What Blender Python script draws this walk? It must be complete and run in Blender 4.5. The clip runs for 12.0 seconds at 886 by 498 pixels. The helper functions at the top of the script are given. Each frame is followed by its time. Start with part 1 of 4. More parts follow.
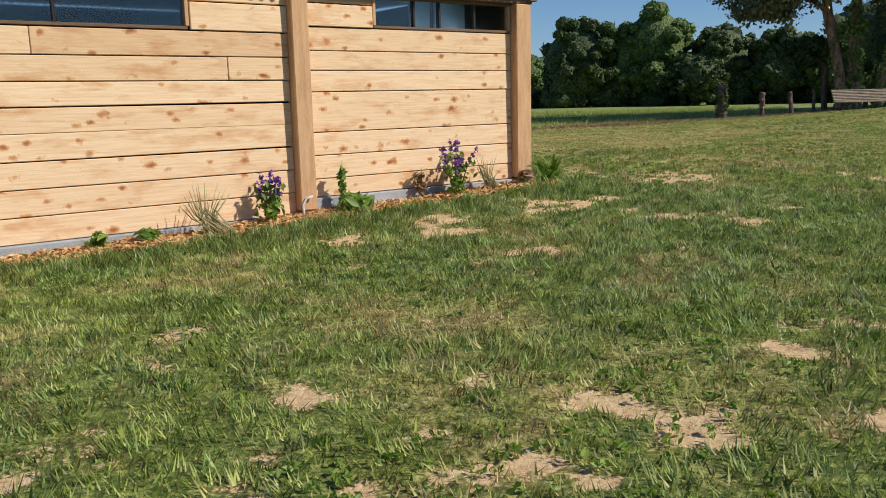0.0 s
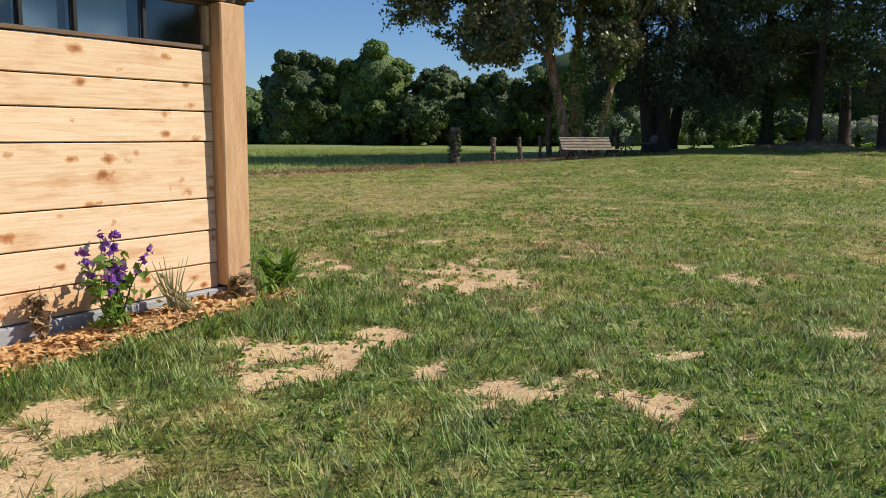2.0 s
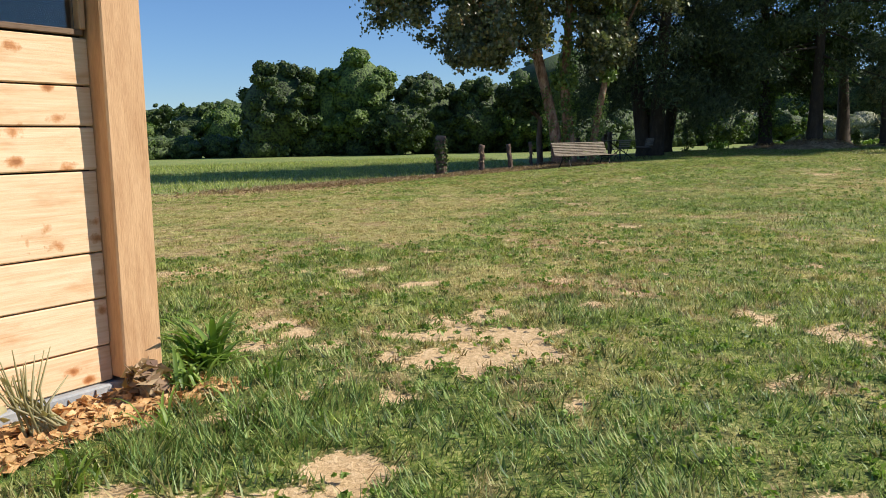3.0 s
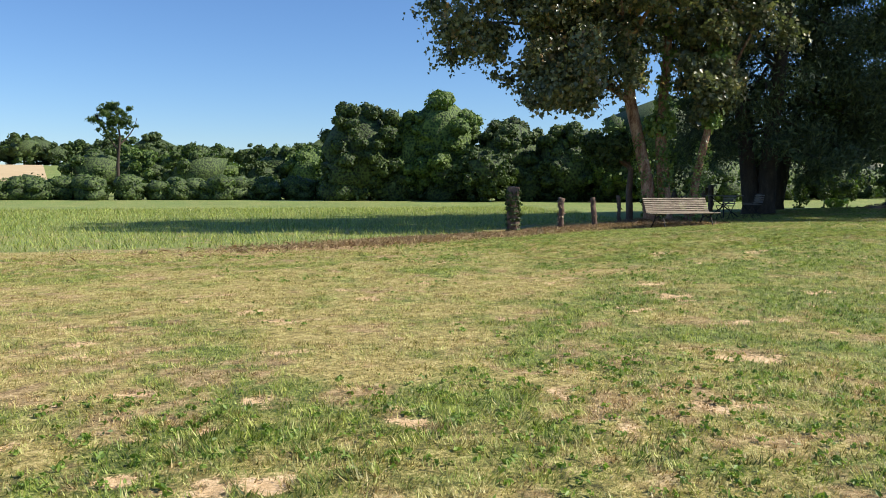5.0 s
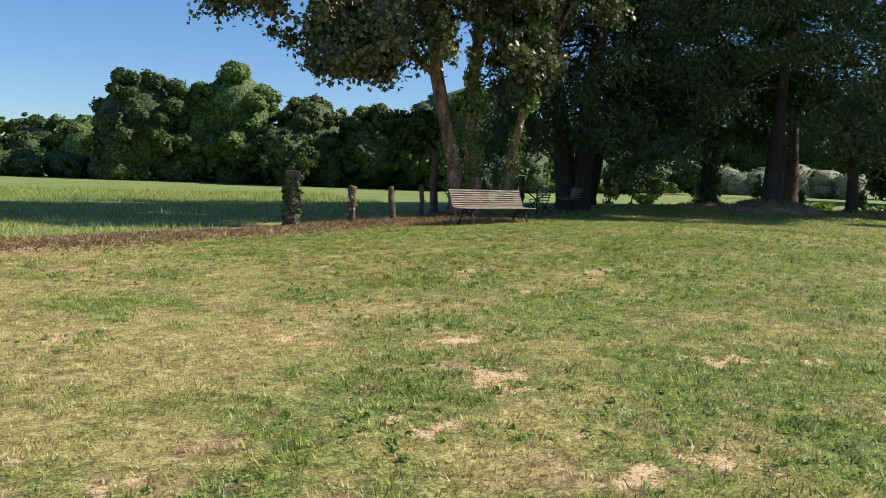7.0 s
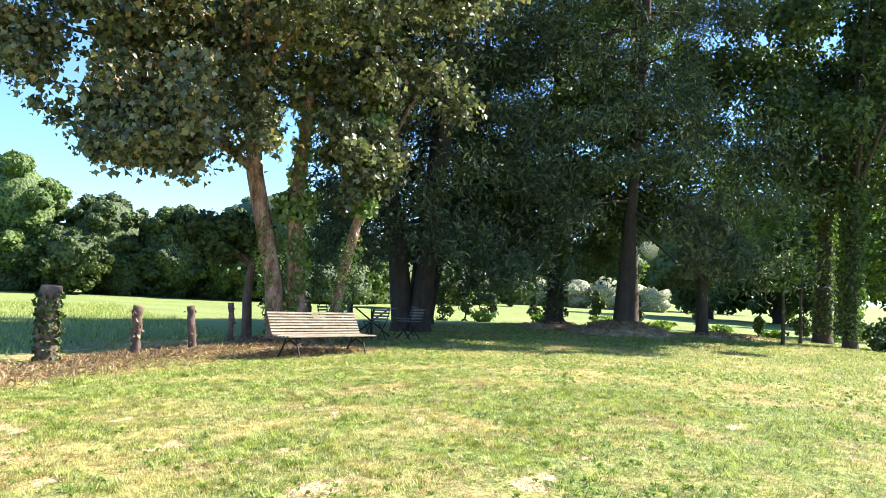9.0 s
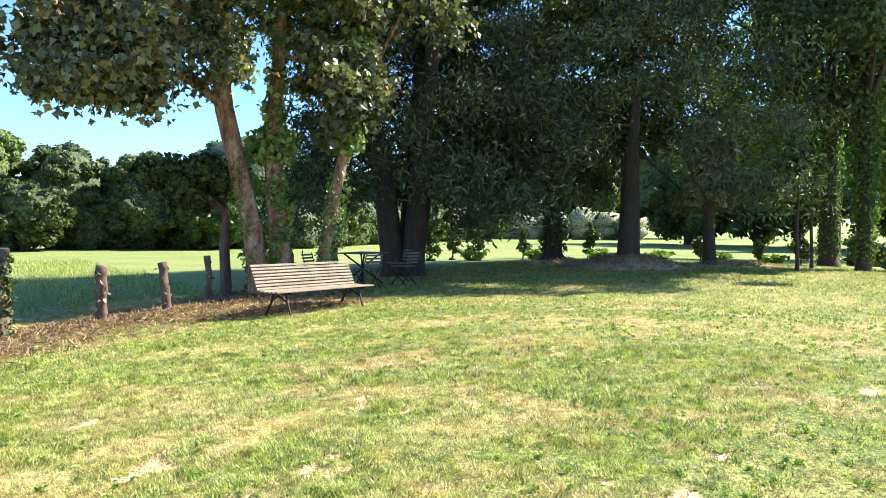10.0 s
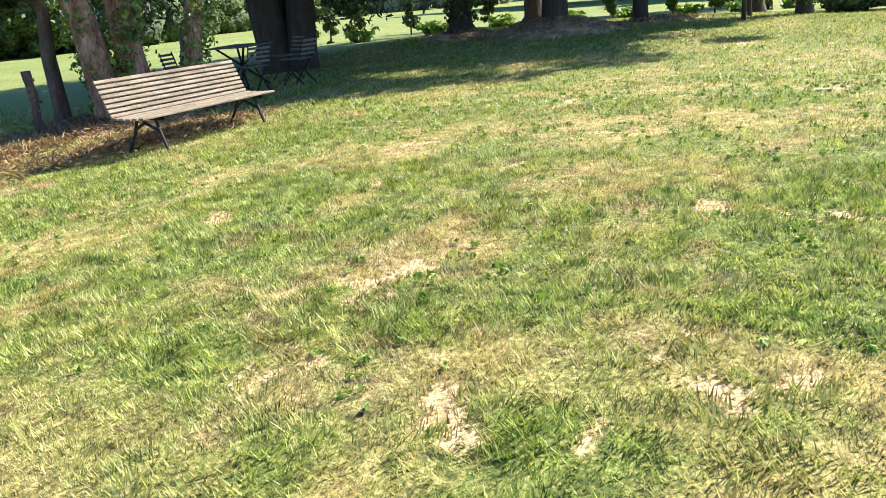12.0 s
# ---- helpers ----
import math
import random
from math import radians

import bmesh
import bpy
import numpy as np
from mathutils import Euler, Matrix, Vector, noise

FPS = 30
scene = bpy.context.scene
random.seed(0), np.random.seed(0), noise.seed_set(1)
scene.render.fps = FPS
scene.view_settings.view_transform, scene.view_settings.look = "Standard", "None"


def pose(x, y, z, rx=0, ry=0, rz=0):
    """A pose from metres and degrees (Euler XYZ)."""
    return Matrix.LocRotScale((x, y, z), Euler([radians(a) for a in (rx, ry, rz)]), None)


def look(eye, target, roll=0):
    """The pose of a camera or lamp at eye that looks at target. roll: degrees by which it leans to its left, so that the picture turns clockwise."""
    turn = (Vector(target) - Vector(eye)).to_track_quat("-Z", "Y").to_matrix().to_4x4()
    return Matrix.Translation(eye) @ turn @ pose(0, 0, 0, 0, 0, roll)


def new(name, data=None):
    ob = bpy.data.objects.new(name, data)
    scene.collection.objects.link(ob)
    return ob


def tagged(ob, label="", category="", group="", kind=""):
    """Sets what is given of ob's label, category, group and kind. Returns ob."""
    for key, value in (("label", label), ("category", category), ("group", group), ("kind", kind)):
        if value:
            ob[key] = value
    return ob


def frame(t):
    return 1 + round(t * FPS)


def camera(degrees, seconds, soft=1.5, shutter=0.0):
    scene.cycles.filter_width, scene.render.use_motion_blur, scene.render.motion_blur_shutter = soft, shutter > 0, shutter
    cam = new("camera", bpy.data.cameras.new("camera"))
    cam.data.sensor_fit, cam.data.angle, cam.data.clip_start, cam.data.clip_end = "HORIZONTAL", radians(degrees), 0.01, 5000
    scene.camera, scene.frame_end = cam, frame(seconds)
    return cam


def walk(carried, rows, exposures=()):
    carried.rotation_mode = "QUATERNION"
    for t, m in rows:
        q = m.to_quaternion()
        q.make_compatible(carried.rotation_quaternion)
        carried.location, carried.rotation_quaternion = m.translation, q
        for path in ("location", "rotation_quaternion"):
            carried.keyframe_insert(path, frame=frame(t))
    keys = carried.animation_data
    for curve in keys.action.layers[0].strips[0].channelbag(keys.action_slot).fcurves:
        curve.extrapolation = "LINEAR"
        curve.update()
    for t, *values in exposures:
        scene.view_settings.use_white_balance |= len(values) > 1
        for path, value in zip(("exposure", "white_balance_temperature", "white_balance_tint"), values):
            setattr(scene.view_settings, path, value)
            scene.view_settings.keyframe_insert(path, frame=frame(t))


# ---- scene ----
cam = camera(55.9, 12.0, soft=0.9)
# seconds, x, y, z, yaw, pitch, roll
ROWS = [
    (0.0, -0.449, 0.432, 1.423, -6.35, -10.09, -1.37),
    (0.5, -0.368, 1.292, 1.496, -8.95, -4.07, -1.01),
    (1.0, -0.227, 2.118, 1.508, -14.49, -5.82, -1.81),
    (1.5, -0.003, 2.935, 1.486, -20.32, -10.35, -0.62),
    (2.0, 0.297, 3.72, 1.589, -25.5, -7.94, 0.4),
    (2.5, 0.623, 4.483, 1.602, -28.11, -8.59, 0.39),
    (3.0, 0.994, 5.233, 1.621, -26.35, -7.43, -1.16),
    (3.5, 1.43, 5.93, 1.658, -24.56, -5.4, -0.06),
    (3.7, 1.603, 6.221, 1.66, -24.5, -4.96, -0.07),
    (5.5, 3.604, 8.903, 1.836, -16.52, -5.12, -2.21),
    (6.0, 4.241, 9.856, 1.802, -13.08, -9.17, -4.99),
    (6.5, 4.874, 10.861, 1.776, -22.83, -7.26, -2.88),
    (7.0, 5.399, 11.65, 1.805, -33.33, -5.15, 2.21),
    (7.5, 5.9, 12.448, 1.818, -35.21, -4.17, -1.74),
    (7.7, 6.085, 12.766, 1.831, -37.03, -2.78, -0.71),
    (9.3, 7.669, 15.392, 2.056, -46.98, 2.61, 2.01),
    (9.5, 7.828, 15.698, 2.063, -48.51, 1.56, 0.82),
    (10.0, 8.285, 16.545, 2.083, -47.84, -1.53, 0.38),
    (10.5, 8.699, 17.335, 2.11, -49.85, -1.31, 1.92),
    (11.0, 9.138, 18.125, 2.112, -48.42, -4.28, 1.09),
    (11.5, 9.795, 18.916, 2.079, -54.43, -8.87, -3.73),
    (12.0, 10.356, 19.626, 2.053, -56.59, -16.87, -4.56),
]
walk(cam, [(t, pose(x, y, z, 90 + pitch, 0, yaw) @ pose(0, 0, 0, 0, 0, roll)) for t, x, y, z, yaw, pitch, roll in ROWS],
     exposures=[(0.0, -0.05), (0.5, -0.25), (1.5, -0.15), (2.5, 0.35), (3.7, 0.35), (5.5, 0.6), (6.5, 0.6), (7.0, 0.45), (7.5, 0.9), (9.5, 1.85), (10.5, 1.6), (11.5, 1.6), (12.0, 1.45)])

# ---- light ----
SUN = Vector((0.90, -0.40, 0.86)).normalized()
world = bpy.data.worlds.new("world")
scene.world = world
world.use_nodes = True
sky = world.node_tree.nodes.new("ShaderNodeTexSky")
sky.sky_type, sky.sun_disc = "NISHITA", False
sky.sun_elevation, sky.sun_rotation = math.asin(SUN.z), math.atan2(SUN.x, SUN.y)
sky.air_density, sky.dust_density, sky.ozone_density = 1.0, 0.0, 7.0
back = world.node_tree.nodes["Background"]
back.inputs[1].default_value = 0.09
tint = world.node_tree.nodes.new("ShaderNodeMix")
tint.data_type, tint.blend_type = "RGBA", "MULTIPLY"
tint.inputs[0].default_value, tint.inputs[7].default_value = 1.0, (0.84, 0.93, 1.06, 1)
world.node_tree.links.new(sky.outputs[0], tint.inputs[6])
world.node_tree.links.new(tint.outputs[2], back.inputs[0])
sun = new("sun", bpy.data.lights.new("sun", "SUN"))
sun.data.energy, sun.data.angle, sun.data.color = 4.6, radians(0.5), (1.0, 0.94, 0.84)
sun.matrix_world = look((0, 0, 30), Vector((0, 0, 30)) - SUN)

rng = np.random.default_rng(7)


# ---- materials ----
def nodes(name, rough=0.8, metal=0.0):
    m = bpy.data.materials.new(name)
    m.use_nodes = True
    nt = m.node_tree
    b = nt.nodes["Principled BSDF"]
    b.inputs["Roughness"].default_value, b.inputs["Metallic"].default_value = rough, metal
    return m, nt, b


def node(nt, kind, links=(), **values):
    n = nt.nodes.new(kind)
    for k, v in values.items():
        if k.startswith("i_"):
            n.inputs[k[2:].replace("_", " ")].default_value = v
        else:
            setattr(n, k, v)
    for src, dst in links:
        nt.links.new(src, n.inputs[dst])
    return n


def coords(nt, scale=(1, 1, 1), kind="Object"):
    tc = node(nt, "ShaderNodeTexCoord")
    mp = node(nt, "ShaderNodeMapping", [(tc.outputs[kind], "Vector")])
    mp.inputs["Scale"].default_value = scale
    return mp.outputs[0]


def noise_tex(nt, vec, scale, detail=5, rough=0.6):
    return node(nt, "ShaderNodeTexNoise", [(vec, "Vector")], i_Scale=scale, i_Detail=detail, i_Roughness=rough).outputs["Fac"]


def ramp(nt, fac, stops):
    r = node(nt, "ShaderNodeValToRGB", [(fac, "Fac")])
    e = r.color_ramp.elements
    while len(e) < len(stops):
        e.new(0.5)
    for el, (p, c) in zip(e, stops):
        el.position, el.color = p, (*c, 1)
    return r.outputs[0]


def mix(nt, fac, a, b, blend="MIX"):
    m = node(nt, "ShaderNodeMix", data_type="RGBA", blend_type=blend)
    for v, i in ((fac, 0), (a, 6), (b, 7)):
        if hasattr(v, "is_output"):
            nt.links.new(v, m.inputs[i])
        else:
            m.inputs[i].default_value = v if isinstance(v, float) else (*v, 1)
    return m.outputs[2]


def bump(nt, b, height, strength=0.4, distance=0.01):
    bp = node(nt, "ShaderNodeBump", [(height, "Height")], i_Strength=strength, i_Distance=distance)
    nt.links.new(bp.outputs[0], b.inputs["Normal"])


def simple(name, stops, scale=8, rough=0.8, metal=0.0, stretch=(1, 1, 1), relief=0.3, fine=60, kind="Object"):
    """A surface whose colour wanders between stops at two scales."""
    m, nt, b = nodes(name, rough, metal)
    v = coords(nt, stretch, kind)
    big, small = noise_tex(nt, v, scale), noise_tex(nt, v, fine, 4)
    f = mix(nt, 0.4, big, small)
    nt.links.new(ramp(nt, f, stops), b.inputs["Base Color"])
    bump(nt, b, small, relief)
    return m


def leaf_material(name, stops, gloss=0.45, through_light=0.35, patch=0.5):
    """Leaves: each its own tone, light passing through."""
    m, nt, b = nodes(name, gloss)
    geo = node(nt, "ShaderNodeNewGeometry")
    v = coords(nt)
    f = mix(nt, 0.5, noise_tex(nt, v, patch, 3), geo.outputs["Random Per Island"])
    col = ramp(nt, f, stops)
    nt.links.new(col, b.inputs["Base Color"])
    tr = node(nt, "ShaderNodeBsdfTranslucent")
    warm = mix(nt, 0.5, col, mix(nt, 1.0, col, (1.5, 1.9, 0.7), "MULTIPLY"))
    nt.links.new(warm, tr.inputs[0])
    ms = node(nt, "ShaderNodeMixShader", [(b.outputs[0], 1), (tr.outputs[0], 2)])
    ms.inputs[0].default_value = through_light
    nt.links.new(ms.outputs[0], nt.nodes["Material Output"].inputs[0])
    return m


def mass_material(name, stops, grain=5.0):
    """The closed body of a crown: leaf-sized mottling with leaf shade painted into its deep relief."""
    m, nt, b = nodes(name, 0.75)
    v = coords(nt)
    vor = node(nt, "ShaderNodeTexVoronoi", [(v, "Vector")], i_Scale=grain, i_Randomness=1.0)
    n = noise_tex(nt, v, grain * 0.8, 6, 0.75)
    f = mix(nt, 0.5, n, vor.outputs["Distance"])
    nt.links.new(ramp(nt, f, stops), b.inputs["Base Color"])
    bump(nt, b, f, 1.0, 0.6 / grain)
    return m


def plank_material():
    """Fresh sawn softwood: grain along the board, many small knots, a few browner stains."""
    m, nt, b = nodes("sawn_pine", 0.65)
    info = node(nt, "ShaderNodeObjectInfo")
    tc = node(nt, "ShaderNodeTexCoord")
    off = node(nt, "ShaderNodeVectorMath", [(info.outputs["Random"], 0)], operation="SCALE")
    off.inputs[3].default_value = 37.0
    add = node(nt, "ShaderNodeVectorMath", [(tc.outputs["Object"], 0), (off.outputs[0], 1)], operation="ADD")

    def stretched(scale):
        mp = node(nt, "ShaderNodeMapping", [(add.outputs[0], "Vector")])
        mp.inputs["Scale"].default_value = scale
        return mp.outputs[0]
    grain = noise_tex(nt, stretched((1.2, 1, 22)), 3.0, 6, 0.65)
    stain = noise_tex(nt, stretched((1.4, 0.9, 4.5)), 1.8, 4)
    base = ramp(nt, grain, [(0.3, (0.72, 0.47, 0.26)), (0.5, (0.81, 0.58, 0.355)), (0.7, (0.86, 0.65, 0.425))])
    brown = ramp(nt, stain, [(0.52, (1, 1, 1)), (0.72, (0.78, 0.60, 0.45))])
    col = mix(nt, 1.0, base, brown, "MULTIPLY")
    tone = ramp(nt, info.outputs["Random"], [(0.0, (0.84, 0.74, 0.64)), (0.25, (0.97, 0.92, 0.86)), (1.0, (1.06, 1.04, 1.03))])
    col = mix(nt, 1.0, col, tone, "MULTIPLY")
    for scale, size, seed_shift in ((6.0, 1.0, 0.0), (3.4, 0.8, 11.0)):
        mv = node(nt, "ShaderNodeMapping", [(add.outputs[0], "Vector")])
        mv.inputs["Scale"].default_value = (0.8, 0.01, 1.35)
        mv.inputs["Location"].default_value = (seed_shift, 0, seed_shift)
        vor = node(nt, "ShaderNodeTexVoronoi", [(mv.outputs[0], "Vector")], i_Scale=scale, i_Randomness=1.0)
        wob = node(nt, "ShaderNodeMath", [(vor.outputs["Distance"], 0), (noise_tex(nt, add.outputs[0], 24, 3), 1)], operation="MULTIPLY")
        knot = ramp(nt, wob.outputs[0], [(0.03 * size, (0.42, 0.22, 0.10)), (0.06 * size, (0.72, 0.47, 0.29)), (0.105 * size, (1, 1, 1))])
        col = mix(nt, 1.0, col, knot, "MULTIPLY")
    nt.links.new(col, b.inputs["Base Color"])
    bump(nt, b, grain, 0.5, 0.004)
    return m


def ground_material():
    """Lawn: green, straw and bare earth by the masks on the mesh, roughened by noise."""
    m, nt, b = nodes("lawn_soil", 0.95)
    v = coords(nt)
    bare = node(nt, "ShaderNodeAttribute", attribute_name="bare").outputs["Fac"]
    dry = node(nt, "ShaderNodeAttribute", attribute_name="dry").outputs["Fac"]
    fine = noise_tex(nt, v, 45, 6, 0.7)
    mid = noise_tex(nt, v, 11, 5, 0.7)
    # dark ends of the turf ramps paint the shade in gaps between blades
    green = ramp(nt, mix(nt, 0.5, fine, mid), [(0.38, (0.022, 0.036, 0.006)), (0.5, (0.12, 0.17, 0.022)), (0.62, (0.32, 0.38, 0.07))])
    straw = ramp(nt, mix(nt, 0.5, fine, mid), [(0.39, (0.10, 0.075, 0.02)), (0.5, (0.38, 0.30, 0.09)), (0.61, (0.68, 0.56, 0.23))])
    earth = ramp(nt, mix(nt, 0.4, fine, mid), [(0.36, (0.44, 0.27, 0.12)), (0.5, (0.70, 0.48, 0.25)), (0.62, (0.82, 0.61, 0.36))])
    meadow = node(nt, "ShaderNodeAttribute", attribute_name="meadow").outputs["Fac"]
    lush = ramp(nt, mix(nt, 0.5, fine, noise_tex(nt, v, 0.35, 4)), [(0.35, (0.10, 0.165, 0.03)), (0.5, (0.16, 0.235, 0.045)), (0.65, (0.23, 0.30, 0.07))])
    green = mix(nt, meadow, green, lush)
    jit = node(nt, "ShaderNodeMath", [(fine, 0)], operation="MULTIPLY_ADD")
    jit.inputs[1].default_value, jit.inputs[2].default_value = 1.7, -0.85
    dj = node(nt, "ShaderNodeMath", [(dry, 0), (jit.outputs[0], 1)], operation="ADD", use_clamp=True)
    bj = node(nt, "ShaderNodeMath", [(bare, 0), (jit.outputs[0], 1)], operation="ADD", use_clamp=True)
    col = mix(nt, dj.outputs[0], green, straw)
    sharp = ramp(nt, bj.outputs[0], [(0.42, (0, 0, 0)), (0.58, (1, 1, 1))])
    brown = node(nt, "ShaderNodeAttribute", attribute_name="brown").outputs["Fac"]
    thatch = ramp(nt, mix(nt, 0.6, fine, mid), [(0.39, (0.11, 0.06, 0.028)), (0.5, (0.38, 0.25, 0.12)), (0.61, (0.62, 0.45, 0.25))])
    wj = node(nt, "ShaderNodeMath", [(brown, 0), (jit.outputs[0], 1)], operation="ADD", use_clamp=True)
    col = mix(nt, wj.outputs[0], col, thatch)
    nt.links.new(mix(nt, sharp, col, earth), b.inputs["Base Color"])
    bump(nt, b, mix(nt, 0.5, fine, mid), 0.9, 0.03)
    return m


def blade_material():
    m, nt, b = nodes("grass_blades", 0.5)
    geo = node(nt, "ShaderNodeNewGeometry")
    dry = node(nt, "ShaderNodeAttribute", attribute_name="dry").outputs["Fac"]
    v = coords(nt)
    tufts = ramp(nt, noise_tex(nt, v, 9.0, 4, 0.65), [(0.36, (0, 0, 0)), (0.64, (1, 1, 1))])
    f = mix(nt, 0.45, tufts, geo.outputs["Random Per Island"])
    # wide ramps: shaded gaps and bright tips are put into the blade tones
    green = ramp(nt, f, [(0.2, (0.055, 0.098, 0.011)), (0.5, (0.265, 0.36, 0.036)), (0.82, (0.64, 0.68, 0.15))])
    straw = ramp(nt, f, [(0.2, (0.27, 0.20, 0.06)), (0.5, (0.53, 0.46, 0.15)), (0.82, (0.76, 0.70, 0.30))])
    lush = node(nt, "ShaderNodeAttribute", attribute_name="lush").outputs["Fac"]
    brown = node(nt, "ShaderNodeAttribute", attribute_name="brown").outputs["Fac"]
    deep = ramp(nt, f, [(0.2, (0.022, 0.056, 0.012)), (0.5, (0.115, 0.225, 0.040)), (0.82, (0.38, 0.53, 0.15))])
    dead = ramp(nt, f, [(0.2, (0.26, 0.15, 0.055)), (0.5, (0.60, 0.40, 0.18)), (0.82, (0.82, 0.62, 0.34))])
    col = mix(nt, brown, mix(nt, dry, mix(nt, lush, green, deep), straw), dead)
    nt.links.new(col, b.inputs["Base Color"])
    tr = node(nt, "ShaderNodeBsdfTranslucent", [(col, 0)])
    ms = node(nt, "ShaderNodeMixShader", [(b.outputs[0], 1), (tr.outputs[0], 2)])
    ms.inputs[0].default_value = 0.35
    nt.links.new(ms.outputs[0], nt.nodes["Material Output"].inputs[0])
    return m


M_PLANK = plank_material()
M_POST = simple("planed_post", [(0.3, (0.46, 0.24, 0.105)), (0.6, (0.66, 0.40, 0.205))], 3, 0.7, stretch=(8, 8, 1), fine=20)
# weathered timber, darkened further so the colour carries the eave shadow
M_BEAM = simple("weathered_shaded_timber", [(0.3, (0.10, 0.06, 0.035)), (0.65, (0.20, 0.12, 0.065))], 3, 0.75, stretch=(1, 8, 8), fine=20)
M_CONCRETE = simple("grey_concrete", [(0.3, (0.25, 0.26, 0.265)), (0.65, (0.43, 0.44, 0.44))], 3, 0.9)
M_SHEET = simple("grey_fibre_sheet", [(0.35, (0.09, 0.085, 0.08)), (0.6, (0.20, 0.18, 0.16))], 6, 0.8)
M_RUST = simple("rusted_iron", [(0.32, (0.17, 0.045, 0.022)), (0.5, (0.30, 0.085, 0.04)), (0.7, (0.40, 0.14, 0.07))], 2.5, 0.75, stretch=(3, 1, 1))
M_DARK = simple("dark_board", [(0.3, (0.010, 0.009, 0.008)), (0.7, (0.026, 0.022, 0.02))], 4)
# daylight in the window panes, painted as a pale blue
M_PANE_LIGHT = simple("pane_daylight_blue", [(0.3, (0.22, 0.33, 0.42)), (0.7, (0.36, 0.48, 0.56))], 3, 0.6)
M_CHIP = simple("wood_chips", [(0.36, (0.30, 0.14, 0.05)), (0.5, (0.60, 0.34, 0.13)), (0.64, (0.78, 0.54, 0.28))], 14, 0.85, fine=50)
M_LITTER = simple("dead_litter", [(0.36, (0.20, 0.115, 0.06)), (0.5, (0.44, 0.29, 0.155)), (0.62, (0.68, 0.50, 0.30))], 5, 0.9, fine=40)
M_SLAT = simple("weathered_slats", [(0.36, (0.11, 0.08, 0.055)), (0.5, (0.26, 0.205, 0.145)), (0.64, (0.42, 0.35, 0.255))], 3, 0.8, stretch=(1, 8, 8), fine=30)
M_SLATDARK = simple("dark_slats", [(0.3, (0.10, 0.085, 0.07)), (0.7, (0.22, 0.19, 0.16))], 3, 0.8, stretch=(1, 8, 8), fine=30)
M_IRON = simple("dark_iron", [(0.3, (0.02, 0.018, 0.016)), (0.7, (0.05, 0.04, 0.035))], 20, 0.6, 0.5)
M_STUMP = simple("grey_stump_bark", [(0.3, (0.06, 0.035, 0.025)), (0.5, (0.14, 0.09, 0.065)), (0.7, (0.27, 0.19, 0.14))], 5, 0.95, stretch=(2, 2, 0.6), relief=0.8, fine=30)
M_BARK = simple("ivied_bark", [(0.38, (0.10, 0.045, 0.025)), (0.5, (0.30, 0.16, 0.10)), (0.62, (0.52, 0.36, 0.25))], 4, 0.95, stretch=(2, 2, 0.6), relief=1.0, fine=26)
M_BARKDARK = simple("dark_bark", [(0.3, (0.03, 0.022, 0.016)), (0.55, (0.07, 0.05, 0.035)), (0.7, (0.12, 0.09, 0.06))], 4, 0.95, stretch=(2, 2, 0.6), relief=1.0, fine=26)
M_WHITE = simple("white_render", [(0.3, (0.62, 0.62, 0.6)), (0.7, (0.8, 0.8, 0.78))], 1, 0.8)
M_SLATE = simple("slate_roof", [(0.3, (0.12, 0.13, 0.15)), (0.7, (0.2, 0.21, 0.23))], 1, 0.7)
M_PIPE = simple("white_hose", [(0.3, (0.55, 0.55, 0.52)), (0.7, (0.75, 0.75, 0.72))], 8, 0.5)
M_OCHRE = simple("stubble_field", [(0.3, (0.50, 0.36, 0.19)), (0.7, (0.62, 0.47, 0.27))], 0.2, 1.0)
M_GROUND = ground_material()
M_BLADE = blade_material()
L_SYC = leaf_material("sycamore_leaves", [(0.22, (0.055, 0.065, 0.035)), (0.46, (0.125, 0.14, 0.065)), (0.64, (0.27, 0.28, 0.14)), (0.8, (0.34, 0.21, 0.10))], 0.33, 0.25)
L_IVY = leaf_material("ivy_leaves", [(0.25, (0.08, 0.13, 0.025)), (0.5, (0.18, 0.26, 0.06)), (0.8, (0.32, 0.40, 0.12))], 0.35, 0.25)
L_OAK = leaf_material("oak_leaves", [(0.25, (0.03, 0.052, 0.012)), (0.5, (0.058, 0.092, 0.02)), (0.8, (0.11, 0.155, 0.035))], 0.6, 0.2)
L_ASH = leaf_material("ash_leaves", [(0.25, (0.05, 0.09, 0.014)), (0.5, (0.10, 0.165, 0.028)), (0.8, (0.18, 0.25, 0.055))], 0.6, 0.25)
L_BRAMBLE = leaf_material("hedge_leaves", [(0.25, (0.032, 0.062, 0.012)), (0.5, (0.068, 0.115, 0.022)), (0.8, (0.13, 0.185, 0.042))], 0.75, 0.25)
L_PALE = leaf_material("pale_scrub_leaves", [(0.25, (0.15, 0.17, 0.09)), (0.5, (0.28, 0.29, 0.16)), (0.8, (0.44, 0.42, 0.28))], 0.7, 0.2)
L_FIR = leaf_material("fir_needles", [(0.25, (0.03, 0.048, 0.022)), (0.5, (0.065, 0.095, 0.04)), (0.8, (0.16, 0.20, 0.08))], 0.7, 0.12)
L_WOOD = leaf_material("wood_leaves", [(0.25, (0.04, 0.07, 0.014)), (0.5, (0.08, 0.13, 0.024)), (0.8, (0.16, 0.23, 0.045))], 0.6, 0.35)
L_WEED = leaf_material("weed_leaves", [(0.25, (0.09, 0.16, 0.02)), (0.5, (0.18, 0.28, 0.04)), (0.8, (0.32, 0.42, 0.09))], 0.5, 0.3)
